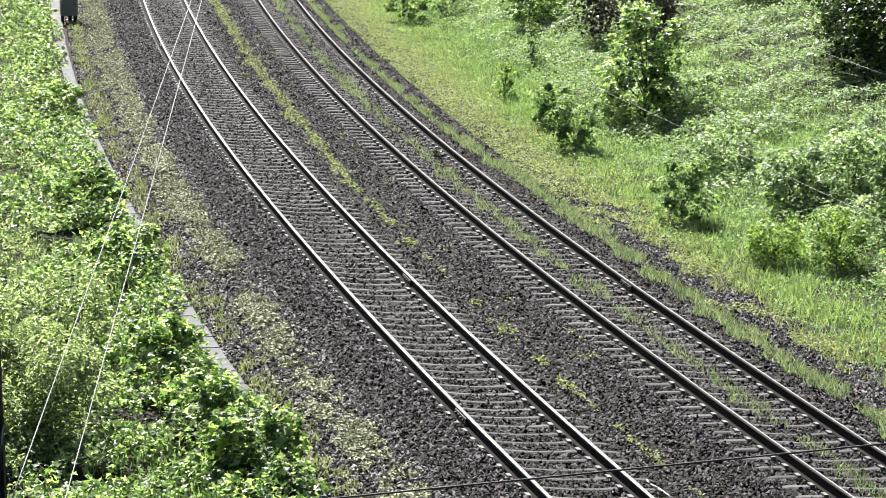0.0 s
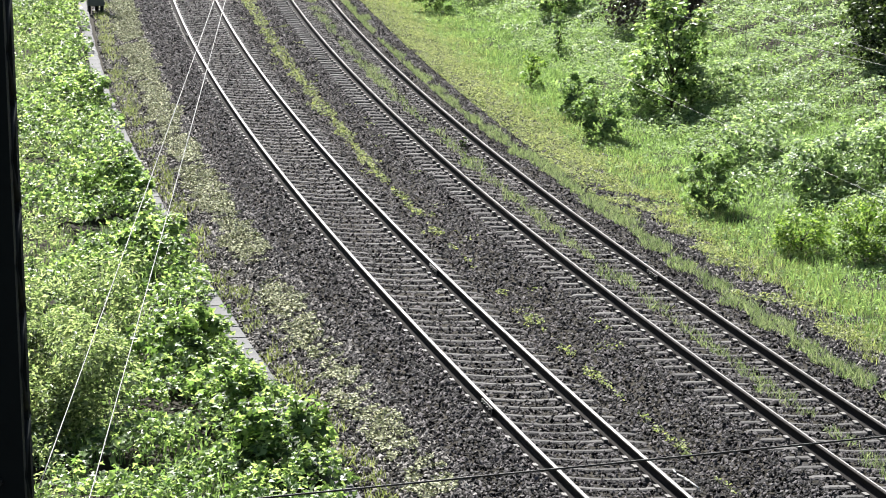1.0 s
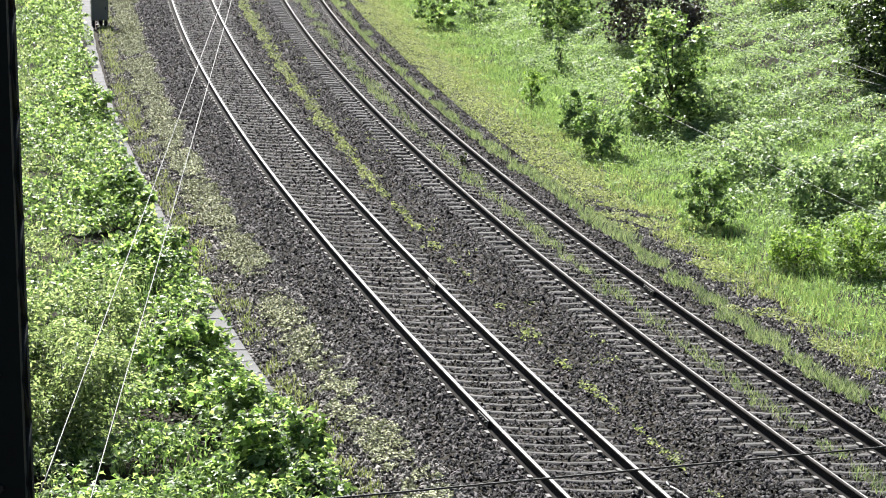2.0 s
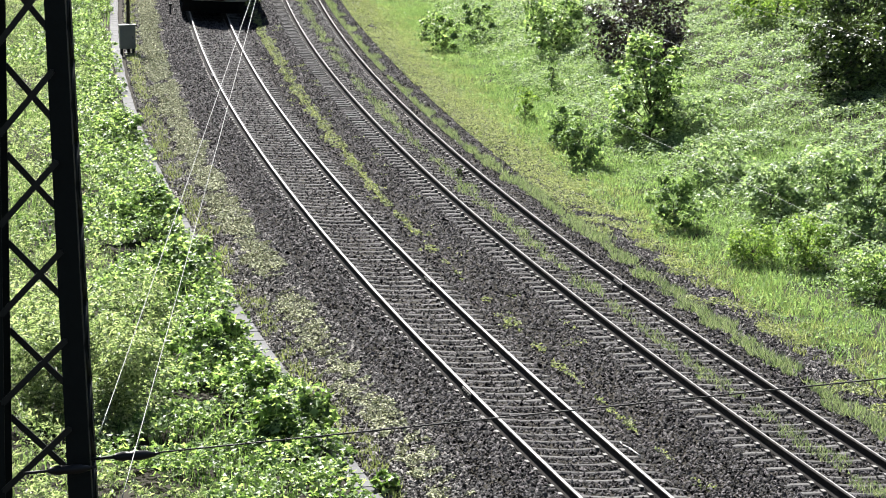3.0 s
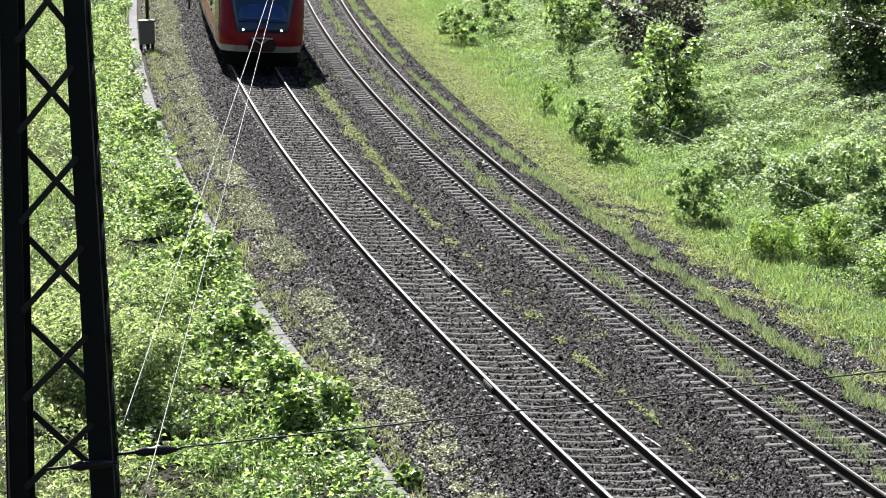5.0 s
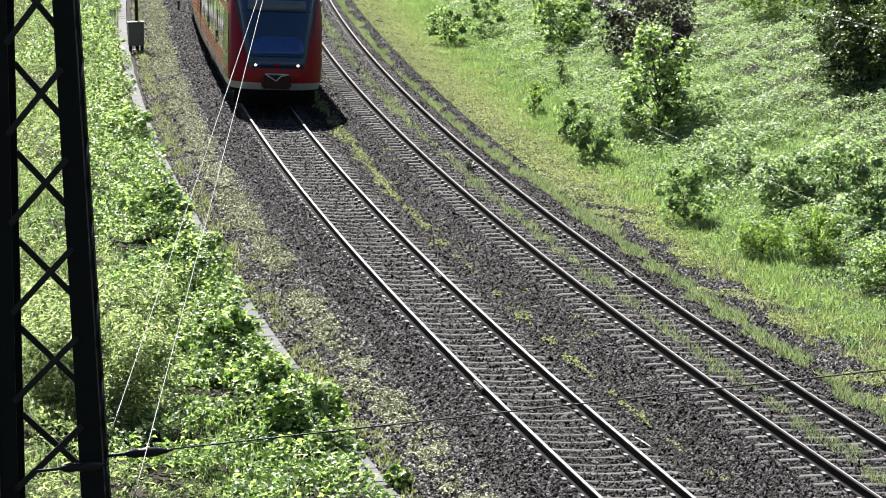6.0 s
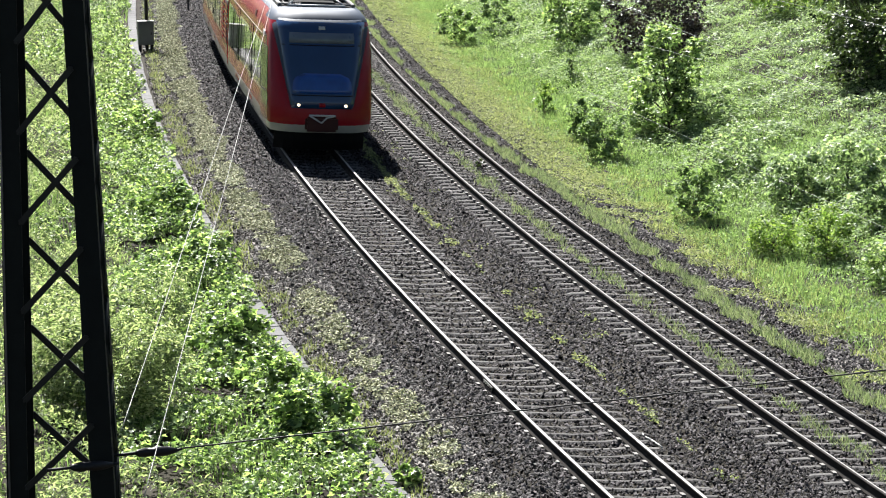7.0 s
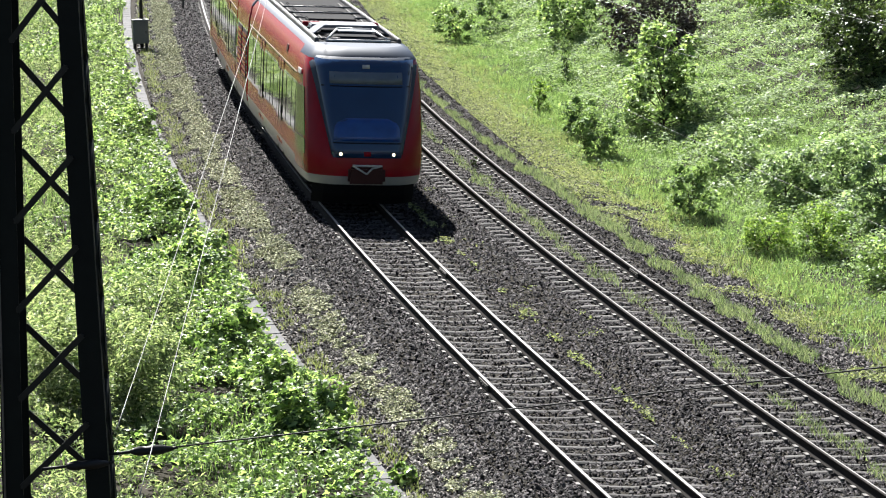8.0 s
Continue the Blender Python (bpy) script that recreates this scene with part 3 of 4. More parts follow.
def span(name, a, b, r, mat, label, sag=0.0, steps=14):
    """One continuous wire between two points."""
    bm = bmesh.new()
    a, b = Vector(a), Vector(b)
    q = (b - a).to_track_quat("Z", "Y")
    rings = []
    for k in range(steps + 1):
        c = a.lerp(b, k / steps) - Vector((0, 0, 4 * sag * (k / steps) * (1 - k / steps)))
        rings.append([bm.verts.new(c + q @ Vector((r * math.cos(i * math.tau / 6), r * math.sin(i * math.tau / 6), 0))) for i in range(6)])
    for u, v in zip(rings, rings[1:]):
        for i in range(6):
            bm.faces.new((u[i], u[(i + 1) % 6], v[(i + 1) % 6], v[i])).smooth = True
    bm.faces.new(rings[0][::-1])
    bm.faces.new(rings[-1])
    return tagged(part(name, bm, mat), label, "cable")


def insulator(m, label):
    thing = empty("insulator", m, label, "insulator", "insulators on the mast")
    bm = bmesh.new()
    turned = ((-0.24, 0.02), (-0.2, 0.045), (-0.12, 0.06), (-0.05, 0.05), (0.05, 0.06), (0.14, 0.055), (0.26, 0.025))
    for (x0, r0), (x1, r1) in zip(turned, turned[1:]):
        tube(bm, (x0, 0, 0), (x1, 0, 0), r0, r1, 12)
    bmesh.ops.remove_doubles(bm, verts=bm.verts[:], dist=0.001)
    part("porcelain", bm, PORCELAIN, thing)
    for a, b in (((-0.52, 0, -0.01), (-0.22, 0, 0)), ((0.24, 0, 0), (0.32, 0, 0.01))):
        bm = bmesh.new()
        tube(bm, a, b, 0.018)
        part("clevis", bm, DARK_METAL, thing)
    return thing


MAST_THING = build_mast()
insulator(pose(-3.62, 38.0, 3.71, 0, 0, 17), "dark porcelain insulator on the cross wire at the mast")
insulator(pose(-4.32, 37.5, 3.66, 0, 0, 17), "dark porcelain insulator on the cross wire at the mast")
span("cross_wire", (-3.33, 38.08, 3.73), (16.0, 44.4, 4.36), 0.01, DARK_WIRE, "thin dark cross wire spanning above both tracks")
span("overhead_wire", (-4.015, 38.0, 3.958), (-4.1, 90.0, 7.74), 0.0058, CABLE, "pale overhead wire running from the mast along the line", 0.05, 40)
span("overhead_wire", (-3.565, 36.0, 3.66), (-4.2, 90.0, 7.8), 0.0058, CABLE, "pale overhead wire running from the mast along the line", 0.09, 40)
for a, b in (((4.4, 90.0, 5.37), (12.1, 45.0, 6.3)), ((2.4, 85.0, 5.37), (6.1, 55.0, 5.9)), ((4.0, 78.0, 4.45), (6.5, 60.0, 5.3)), ((2.9, 79.0, 3.2), (10.0, 62.0, 1.5))):
    span("span_cable", a, b, 0.0035, CABLE, "thin pale cable above the overgrown bank")


# ---- plants ----
RNG = np.random.default_rng(7)


def leaf_cloud(name, at, out, size, mat, parent=None, slim=0.36, fold=0.14, small=False):
    """Many single leaves: each two bent halves about a midrib, lobed where broad. at, out: places and facing."""
    n = len(at)
    out = out / np.maximum(np.linalg.norm(out, axis=1, keepdims=True), 1e-6)
    d = RNG.normal(size=(n, 3))
    d -= out * (d * out).sum(1, keepdims=True)
    d /= np.maximum(np.linalg.norm(d, axis=1, keepdims=True), 1e-6)
    e = np.cross(out, d)
    s = (size * RNG.uniform(0.45, 1.45, n))[:, None]
    if small:
        shape = ((-0.5, 0, 0), (0.0, slim, fold), (0.55, 0, -0.05), (0.0, -slim, fold))
        verts = np.stack([at + s * (a * d + b * e + c * out) for a, b, c in shape], 1).reshape(-1, 3)
        k = np.arange(n)[:, None] * 4
        return sheet(name, verts, np.concatenate([k + np.array([[0, 2, 1]]), k + np.array([[0, 3, 2]])]), mat, parent)
    lobe = slim > 0.3
    shape = ((-0.4, 0, 0), (0.0, slim * 1.35, fold), (0.12, slim * 0.5, fold * 0.5), (0.6, 0, -0.05), (0.12, -slim * 0.5, fold * 0.5), (0.0, -slim * 1.35, fold)) if lobe else (
        (-0.5, 0, 0), (-0.15, slim, fold), (0.2, slim * 0.75, fold), (0.55, 0, -0.05), (0.2, -slim * 0.75, fold), (-0.15, -slim, fold))
    verts = np.stack([at + s * (a * d + b * e + c * out) for a, b, c in shape], 1).reshape(-1, 3)
    k = np.arange(n)[:, None] * 6
    faces = np.concatenate([k + np.array([corner]) for corner in ((0, 2, 1), (0, 3, 2), (0, 4, 3), (0, 5, 4))])
    return sheet(name, verts, faces, mat, parent)


def blades(name, at, tall, mat, parent=None, wide=0.016, lean=0.45):
    """Grass: bent tapering blades."""
    n = len(at)
    a = RNG.uniform(0, math.tau, n)
    h = (tall * RNG.uniform(0.5, 1.3, n))[:, None]
    side = np.stack([np.cos(a), np.sin(a), 0 * a], 1) * wide * RNG.uniform(0.6, 1.4, n)[:, None]
    b = RNG.uniform(0, math.tau, n)
    bend = np.stack([np.cos(b), np.sin(b), 0 * b], 1) * RNG.uniform(0.1, 1, n)[:, None] * lean * h
    up = np.array([[0, 0, 1.0]])
    verts = np.stack([at - side, at + side, at + bend + up * h * 0.95], 1).reshape(-1, 3)
    return sheet(name, verts, np.arange(n * 3).reshape(n, 3), mat, parent)


def stuff(ob, label, category):
    return tagged(ob, label, category, kind="stuff")


def wave(x, y, f, seed):
    return np.array([noise.noise(Vector((a * f, b * f, seed))) for a, b in zip(x, y)])


def scatter(n, y0, y1, l0, l1):
    """Random places on the ground between two stretches of the plan, more of them near."""
    y = y0 + (y1 - y0) * RNG.random(n) ** 1.25
    l = RNG.uniform(l0, l1, n)
    x, yy = lay(y, l)
    return np.stack([x, yy, height(l)], 1), y, l


def facing(n, up=1.0):
    v = RNG.normal(size=(n, 3)) * 0.65
    v[:, 2] = np.abs(v[:, 2]) * 0.5 + up
    return v


# ballast
def build_ballast(name, label, mat, n, l0, l1, seed):
    RNG = np.random.default_rng(seed)
    y = 48 + 104 * RNG.random(n) ** 1.3
    l = RNG.uniform(l0, l1, n)
    g = gap2(y)
    keep = np.ones(n, bool)
    for spots, c in ((SPOTS1, 0 * y), (SPOTS2, g)):
        i = np.clip(np.searchsorted(spots, y), 1, len(spots) - 1)
        d = np.minimum(np.abs(y - spots[i - 1]), np.abs(spots[i] - y))
        on = (np.abs(l - c) < 1.3) & (d < 0.115) & (l > -0.86)
        keep &= ~(on & (RNG.random(n) < 0.97))
        keep &= ~(np.abs(np.abs(l - c) - 0.75) < 0.1)
    y, l, g = y[keep], l[keep], g[keep]
    n = len(y)
    x, yy = lay(y, l)
    z = height(l) + RNG.uniform(-0.03, 0.035, n)
    z += 0.075 * np.interp(l, [-1.9, -1.5, -0.95, -0.85], [0, 1, 1, 0])
    z -= 0.015 * ((np.abs(l) < 1.35) | (np.abs(l - g) < 1.35))
    z += 0.05 * ((l > 1.9) & (l < g - 1.4)) * np.sin((l - 1.5) / np.maximum(g - 2.9, 0.5) * math.pi)
    size = RNG.uniform(0.014, 0.034, n)[:, None, None] * RNG.uniform(0.7, 1.2, (n, 1, 3))
    base = np.array([(1, 0, 0), (0, 1, 0), (-1, 0, 0), (0, -1, 0), (0, 0, 1)], float)
    shape = base[None] + RNG.normal(size=(n, 5, 3)) * 0.3
    q = RNG.normal(size=(n, 4)) * [[1.0, 0.22, 0.22, 1.0]]
    q /= np.linalg.norm(q, axis=1, keepdims=True)
    w, a, b, c = q.T
    rot = np.stack([1 - 2 * (b * b + c * c), 2 * (a * b - c * w), 2 * (a * c + b * w), 2 * (a * b + c * w), 1 - 2 * (a * a + c * c), 2 * (b * c - a * w),
                    2 * (a * c - b * w), 2 * (b * c + a * w), 1 - 2 * (a * a + b * b)], 1).reshape(n, 3, 3)
    verts = np.einsum("nij,nkj->nki", rot, shape * size * 1.2) + np.stack([x, yy, z], 1)[:, None]
    tri = np.array([(0, 1, 4), (1, 2, 4), (2, 3, 4), (3, 0, 4)])
    faces = (np.arange(n)[:, None, None] * 5 + tri[None]).reshape(-1, 3)
    stuff(sheet(name, verts.reshape(-1, 3), faces, mat), label, "ballast")


build_ballast("ballast", "dark grey crushed stone ballast under both tracks", STONE, 285000, -2.35, 7.3, 11)
build_ballast("shoulder_gravel", "paler grey-beige gravel on the shoulder", STONE_PALE, 62000, -3.55, -1.95, 12)
build_ballast("verge_gravel", "grey-brown gravel at the meadow's edge", STONE_PALE, 32000, 6.2, 8.0, 13)


# low growth on and beside the ballast
def patches(n, y0, y1, l0, l1, cut, f=0.9, seed=3.0, edge=0.0):
    at, y, l = scatter(n, y0, y1, l0, l1)
    keep = wave(at[:, 0], at[:, 1], f, seed) > cut + edge * np.abs((l - (l0 + l1) / 2) / (l1 - l0) * 2) ** 2
    return at[keep], y[keep], l[keep]


at, y, l = scatter(150000, 48, 152, -3.4, -1.9)
edge = 0.5 * wave(at[:, 0], at[:, 1], 0.4, 3) + 0.5 * wave(at[:, 0], at[:, 1], 1.2, 1) + 0.6 * wave(at[:, 0], at[:, 1], 3.1, 2)
keep = edge - 2.6 * np.clip(np.abs(l + 2.5) - 0.22, 0, 1) + np.interp(y, [50, 75, 110], [0.06, 0.16, 0.42]) > 0
at = at[keep]
stuff(leaf_cloud("moss", at + RNG.uniform(0.03, 0.08, (len(at), 1)) * [[0, 0, 1]], facing(len(at)), 0.048, DRY, small=True), "yellow-green moss on the stony shoulder", "moss")
at, y, l = scatter(60000, 48, 152, 1.3, 2.9)
mid = np.interp(y, [60, 85, 97, 120], [1.62, 1.64, 1.8, 1.92])
keep = wave(at[:, 0], at[:, 1], 0.7, 8) + 0.5 * wave(at[:, 0], at[:, 1], 2.4, 2) - 4.4 * np.abs(l - mid) + np.interp(y, [48, 80, 90, 120], [0.12, 0.25, 0.6, 0.8]) > 0.05
keep |= (wave(at[:, 0], at[:, 1], 1.3, 77) > 0.44) & (RNG.random(len(l)) < 0.4) & (l < 2.7)
at = at[keep]
stuff(leaf_cloud("weeds", at + RNG.uniform(0.04, 0.11, (len(at), 1)) * [[0, 0, 1]], facing(len(at)), 0.05, STRAW, small=True), "low yellow weeds between the two tracks", "weeds")
at, y, l = scatter(60000, 48, 152, 3.3, 4.9)
keep = wave(at[:, 0], at[:, 1], 0.8, 5) * 0.7 + 0.3 * wave(at[:, 0], at[:, 1], 3.0, 6) + 0.3 - 1.1 * np.abs(l - gap2(y) - 0.03) / 0.5 > 0.0
at = at[keep & (RNG.random(len(l)) < 0.75)]
stuff(blades("track_grass", at + [[0, 0, 0.0]], 0.13, PALE, wide=0.006, lean=1.1), "thin pale grass growing between the rails", "grass")
at, y, l = scatter(70000, 48, 152, 5.3, 6.6)
keep = wave(at[:, 0], at[:, 1], 0.7, 11) * 0.7 + 0.3 * wave(at[:, 0], at[:, 1], 2.5, 12) + 0.45 - 1.7 * np.abs(l - np.interp(y, [60, 85, 100], [5.9, 5.8, 5.3])) > 0.1
at = at[keep]
stuff(blades("shoulder_grass", at + [[0, 0, 0.02]], 0.14, PALE, wide=0.007, lean=1.0), "thin pale grass on the stony shoulder", "grass")
at, y, l = scatter(110000, 48, 152, 6.0, 8.2)
keep = wave(at[:, 0], at[:, 1], 0.6, 15) + 0.5 * wave(at[:, 0], at[:, 1], 2.2, 16) + np.interp(y, [58, 75, 90, 110], [-0.15, 0.0, 0.62, 0.75]) - 0.4 * np.abs(l - 6.9) > 0.02
at = at[keep]
stuff(leaf_cloud("shoulder_weeds", at + RNG.uniform(0.03, 0.1, (len(at), 1)) * [[0, 0, 1]], facing(len(at)), 0.05, STRAW, small=True), "yellow weeds at the meadow's edge", "weeds")
at, y, l = scatter(60000, 48, 152, 6.6, 9.6)
keep = wave(at[:, 0], at[:, 1], 0.8, 18) + 0.4 * wave(at[:, 0], at[:, 1], 2.6, 20) + 0.35 - 0.5 * np.abs(l - 8.0) > 0.0
at = at[keep]
stuff(blades("straw_grass", at, 0.17, STRAW, wide=0.008, lean=0.9), "thin straw-coloured grass along the meadow's edge", "grass")
at, y, l = patches(40000, 50, 152, -3.5, -2.95, -0.12, 1.6, 19, 0.3)
at = at[RNG.random(len(at)) < 0.3]
stuff(blades("verge_grass", at, 0.16, STRAW, wide=0.008, lean=0.9), "tufts of grass beside the cable trough", "grass")

# the meadow and the ivy on the bank
at, y, l = scatter(80000, 54, 158, 7.4, 14.0)
at = at[wave(at[:, 0], at[:, 1], 0.9, 61) + 0.4 * wave(at[:, 0], at[:, 1], 2.7, 62) > -0.02]
stuff(leaf_cloud("meadow_herbs", at + RNG.uniform(0.04, 0.22, (len(at), 1)) * [[0, 0, 1]], facing(len(at), 0.9), 0.06, GRASS, small=True), "small leafy herbs in the meadow", "herbs")
at, y, l = scatter(330000, 54, 158, 7.2, 15.0)
bare = wave(at[:, 0], at[:, 1], 0.5, 64) + 0.5 * wave(at[:, 0], at[:, 1], 1.6, 65)
keep = RNG.random(len(l)) < np.interp(l, [7.3, 8.6, 11, 15], [0.1, 0.9, 0.9, 0.3]) * np.interp(y, [56, 68, 80], [0.45, 0.7, 1]) * np.clip(0.75 + 1.2 * bare, 0.25, 1)
at = at[keep]
tall = 0.2 + 0.2 * (wave(at[:, 0], at[:, 1], 0.5, 4) + 0.4)
stuff(blades("meadow_grass", at, tall * 0.7, GRASS, wide=0.009, lean=0.9), "bright green meadow grass beside the tracks", "grass")
at, y, l = scatter(540000, 60, 165, 9.6, 27.0)
keep = (RNG.random(len(l)) < np.interp(l, [9.5, 12, 26], [0.25, 1, 1])) & (at[:, 0] < at[:, 1] * 0.16 + 0.5)
at, l = at[keep], l[keep]
hump = 0.25 + 0.5 * wave(at[:, 0], at[:, 1], 0.45, 6) + 0.34 * wave(at[:, 0], at[:, 1], 1.3, 9) + 0.3 * wave(at[:, 0], at[:, 1], 2.6, 10)
at[:, 2] += np.clip(hump, 0.03, 1.2) * (1 - 0.4 * RNG.random(len(at)) ** 2)
pale = wave(at[:, 0], at[:, 1], 0.4, 41) + 0.3 * wave(at[:, 0], at[:, 1], 1.5, 43) > 0.16
stuff(leaf_cloud("bank_creepers", at[~pale], facing(int((~pale).sum()), 1.5), 0.08, LEAF_IVY, small=True), "dense green creepers covering the bank", "creepers")
stuff(leaf_cloud("pale_creepers", at[pale], facing(int(pale.sum()), 1.2), 0.085, LEAF_GREY, small=True), "pale grey-green creepers on the bank", "creepers")

at, y, l = scatter(40000, 60, 165, 12.0, 26.0)
at = at[at[:, 0] < at[:, 1] * 0.17 + 1]
stuff(blades("bank_grass", at, 0.26, GRASS, wide=0.012, lean=0.9), "grass between the creepers on the bank", "grass")

# undergrowth beside the cable trough
at, y, l = scatter(430000, 42, 160, -15.0, -3.4)
keep = (RNG.random(len(l)) < np.interp(l, [-15, -11, -5], [0.5, 0.8, 1])) & (at[:, 0] > -at[:, 1] * 0.16 - 1.5)
keep &= (wave(at[:, 0], at[:, 1], 1.3, 51) > -0.22) | (RNG.random(len(l)) < 0.25)
keep &= (wave(at[:, 0], at[:, 1], 2.8, 53) > -0.28) | (RNG.random(len(l)) < 0.35)
keep &= l < np.interp(y, [60, 70, 79, 90, 105], [-3.72, -3.9, -3.5, -3.85, -4.25]) + 1.0 * np.clip(wave(at[:, 0], at[:, 1], 0.3, 57) + 0.03, -0.3, 0.5)
keep &= ((at[:, 0] + 6.6) / 1.15) ** 2 + ((at[:, 1] - 57.7) / 1.1) ** 2 > 1
at, l = at[keep], l[keep]
hump = 0.4 + 0.55 * wave(at[:, 0], at[:, 1], 0.6, 21) + 0.4 * wave(at[:, 0], at[:, 1], 1.5, 23) + 0.3 * wave(at[:, 0], at[:, 1], 3.4, 24)
hump = np.clip(hump * 1.15, 0.06, 1.7) * np.clip((-3.3 - l) / 0.8, 0.3, 1)
kind = wave(at[:, 0], at[:, 1], 0.28, 31) - 0.5 * np.clip((-l - 6.3) / 1.5, -1, 1)
at[:, 2] += hump * (1 - 0.45 * RNG.random(len(at)) ** 2)
broad = kind > -0.1
stuff(leaf_cloud("undergrowth", at[broad], facing(int(broad.sum()), 0.7), 0.105, LEAF, small=False), "bright green broad-leaved undergrowth beside the cable trough", "undergrowth")
stuff(leaf_cloud("fine_undergrowth", at[~broad], facing(int((~broad).sum()), 0.45), 0.1, LEAF_FINE, slim=0.15, small=True), "pale fine-leaved undergrowth round the mast", "undergrowth")
at, y, l = patches(40000, 42, 160, -12.0, -4.1, 0.05, 0.4, 27)
stuff(blades("long_grass", at, 0.5, GRASS, wide=0.014), "long grass among the undergrowth", "grass")


def bush(name, label, category, x, y, wide, tall, mat, leaf=0.15, count=1800, clumps=7, seed=1, slim=0.36, lean=0.0, gap=0.45, group=""):
    """A shrub or small tree: a forked tapering stem and a crown of leaf clumps with gaps between."""
    rng = random.Random(seed)
    # the ground's height where it stands
    along = y
    for _ in range(6):
        s = float(np.interp(along, Y_LINE, SLOPE))
        along = along + ((x - float(np.interp(along, Y_LINE, X_LINE))) * s + (y - along)) / (1 + s * s)
    cx, cy = (float(v) for v in lay(along, 0.0))
    off = math.copysign(math.hypot(x - cx, y - cy), x - cx)
    z = float(height(off))
    thing = empty(name, pose(x, y, z), label, category, group)
    bm = bmesh.new()
    tips = []
    clumps = int(clumps * 2.2)
    trunk = Vector((rng.uniform(-0.1, 0.1), 0, tall * 0.45))
    r = max(0.014, tall * 0.009)
    tube(bm, (0, 0, -0.1), trunk, r * 1.3, r * 0.7)
    single = tall > 2.9
    if single:
        part("trunk", bm, BARK, thing)
    for k in range(clumps):
        a = k * 2.4 + rng.uniform(-0.5, 0.5)
        h = tall * (0.1 + 0.8 * (k + rng.random()) / clumps)
        reach = wide * 0.5 * math.sqrt(max(0.08, 1 - ((h / tall - 0.45) / 0.6) ** 2)) * rng.uniform(0.45, 1.0)
        tip = Vector((reach * math.cos(a) + lean * h, reach * math.sin(a), h))
        start = Vector((0, 0, 0)).lerp(trunk, min(1, h / tall * 0.8))
        if single:
            bm = bmesh.new()
        tube(bm, start, tip, r * 0.55, r * 0.2, 6)
        if single:
            part("limb", bm, BARK, thing)
        tips.append((tip, rng.uniform(0.5, 1.3) * wide * gap * 0.45))
    if not single:
        part("stem", bm, BARK, thing)
    pts, outs = [], []
    for tip, rad in tips:
        m = int(count * 1.15) // clumps
        v = RNG.normal(size=(m, 3))
        v /= np.linalg.norm(v, axis=1, keepdims=True)
        q = v * (RNG.random((m, 1)) ** 0.3) * rad * np.array([[1, 1, 0.8]])
        pts.append(np.array(tip) + q)
        outs.append(v * 0.5 + RNG.normal(size=(m, 3)) * 0.4 + [[-0.1, 0.25, 0.75]])
    pts, outs = np.concatenate(pts), np.concatenate(outs)
    pts[:, 2] = np.maximum(pts[:, 2], 0.03)
    leaf_cloud("crown", pts, outs, leaf * 0.75, mat, thing, slim)
    return thing


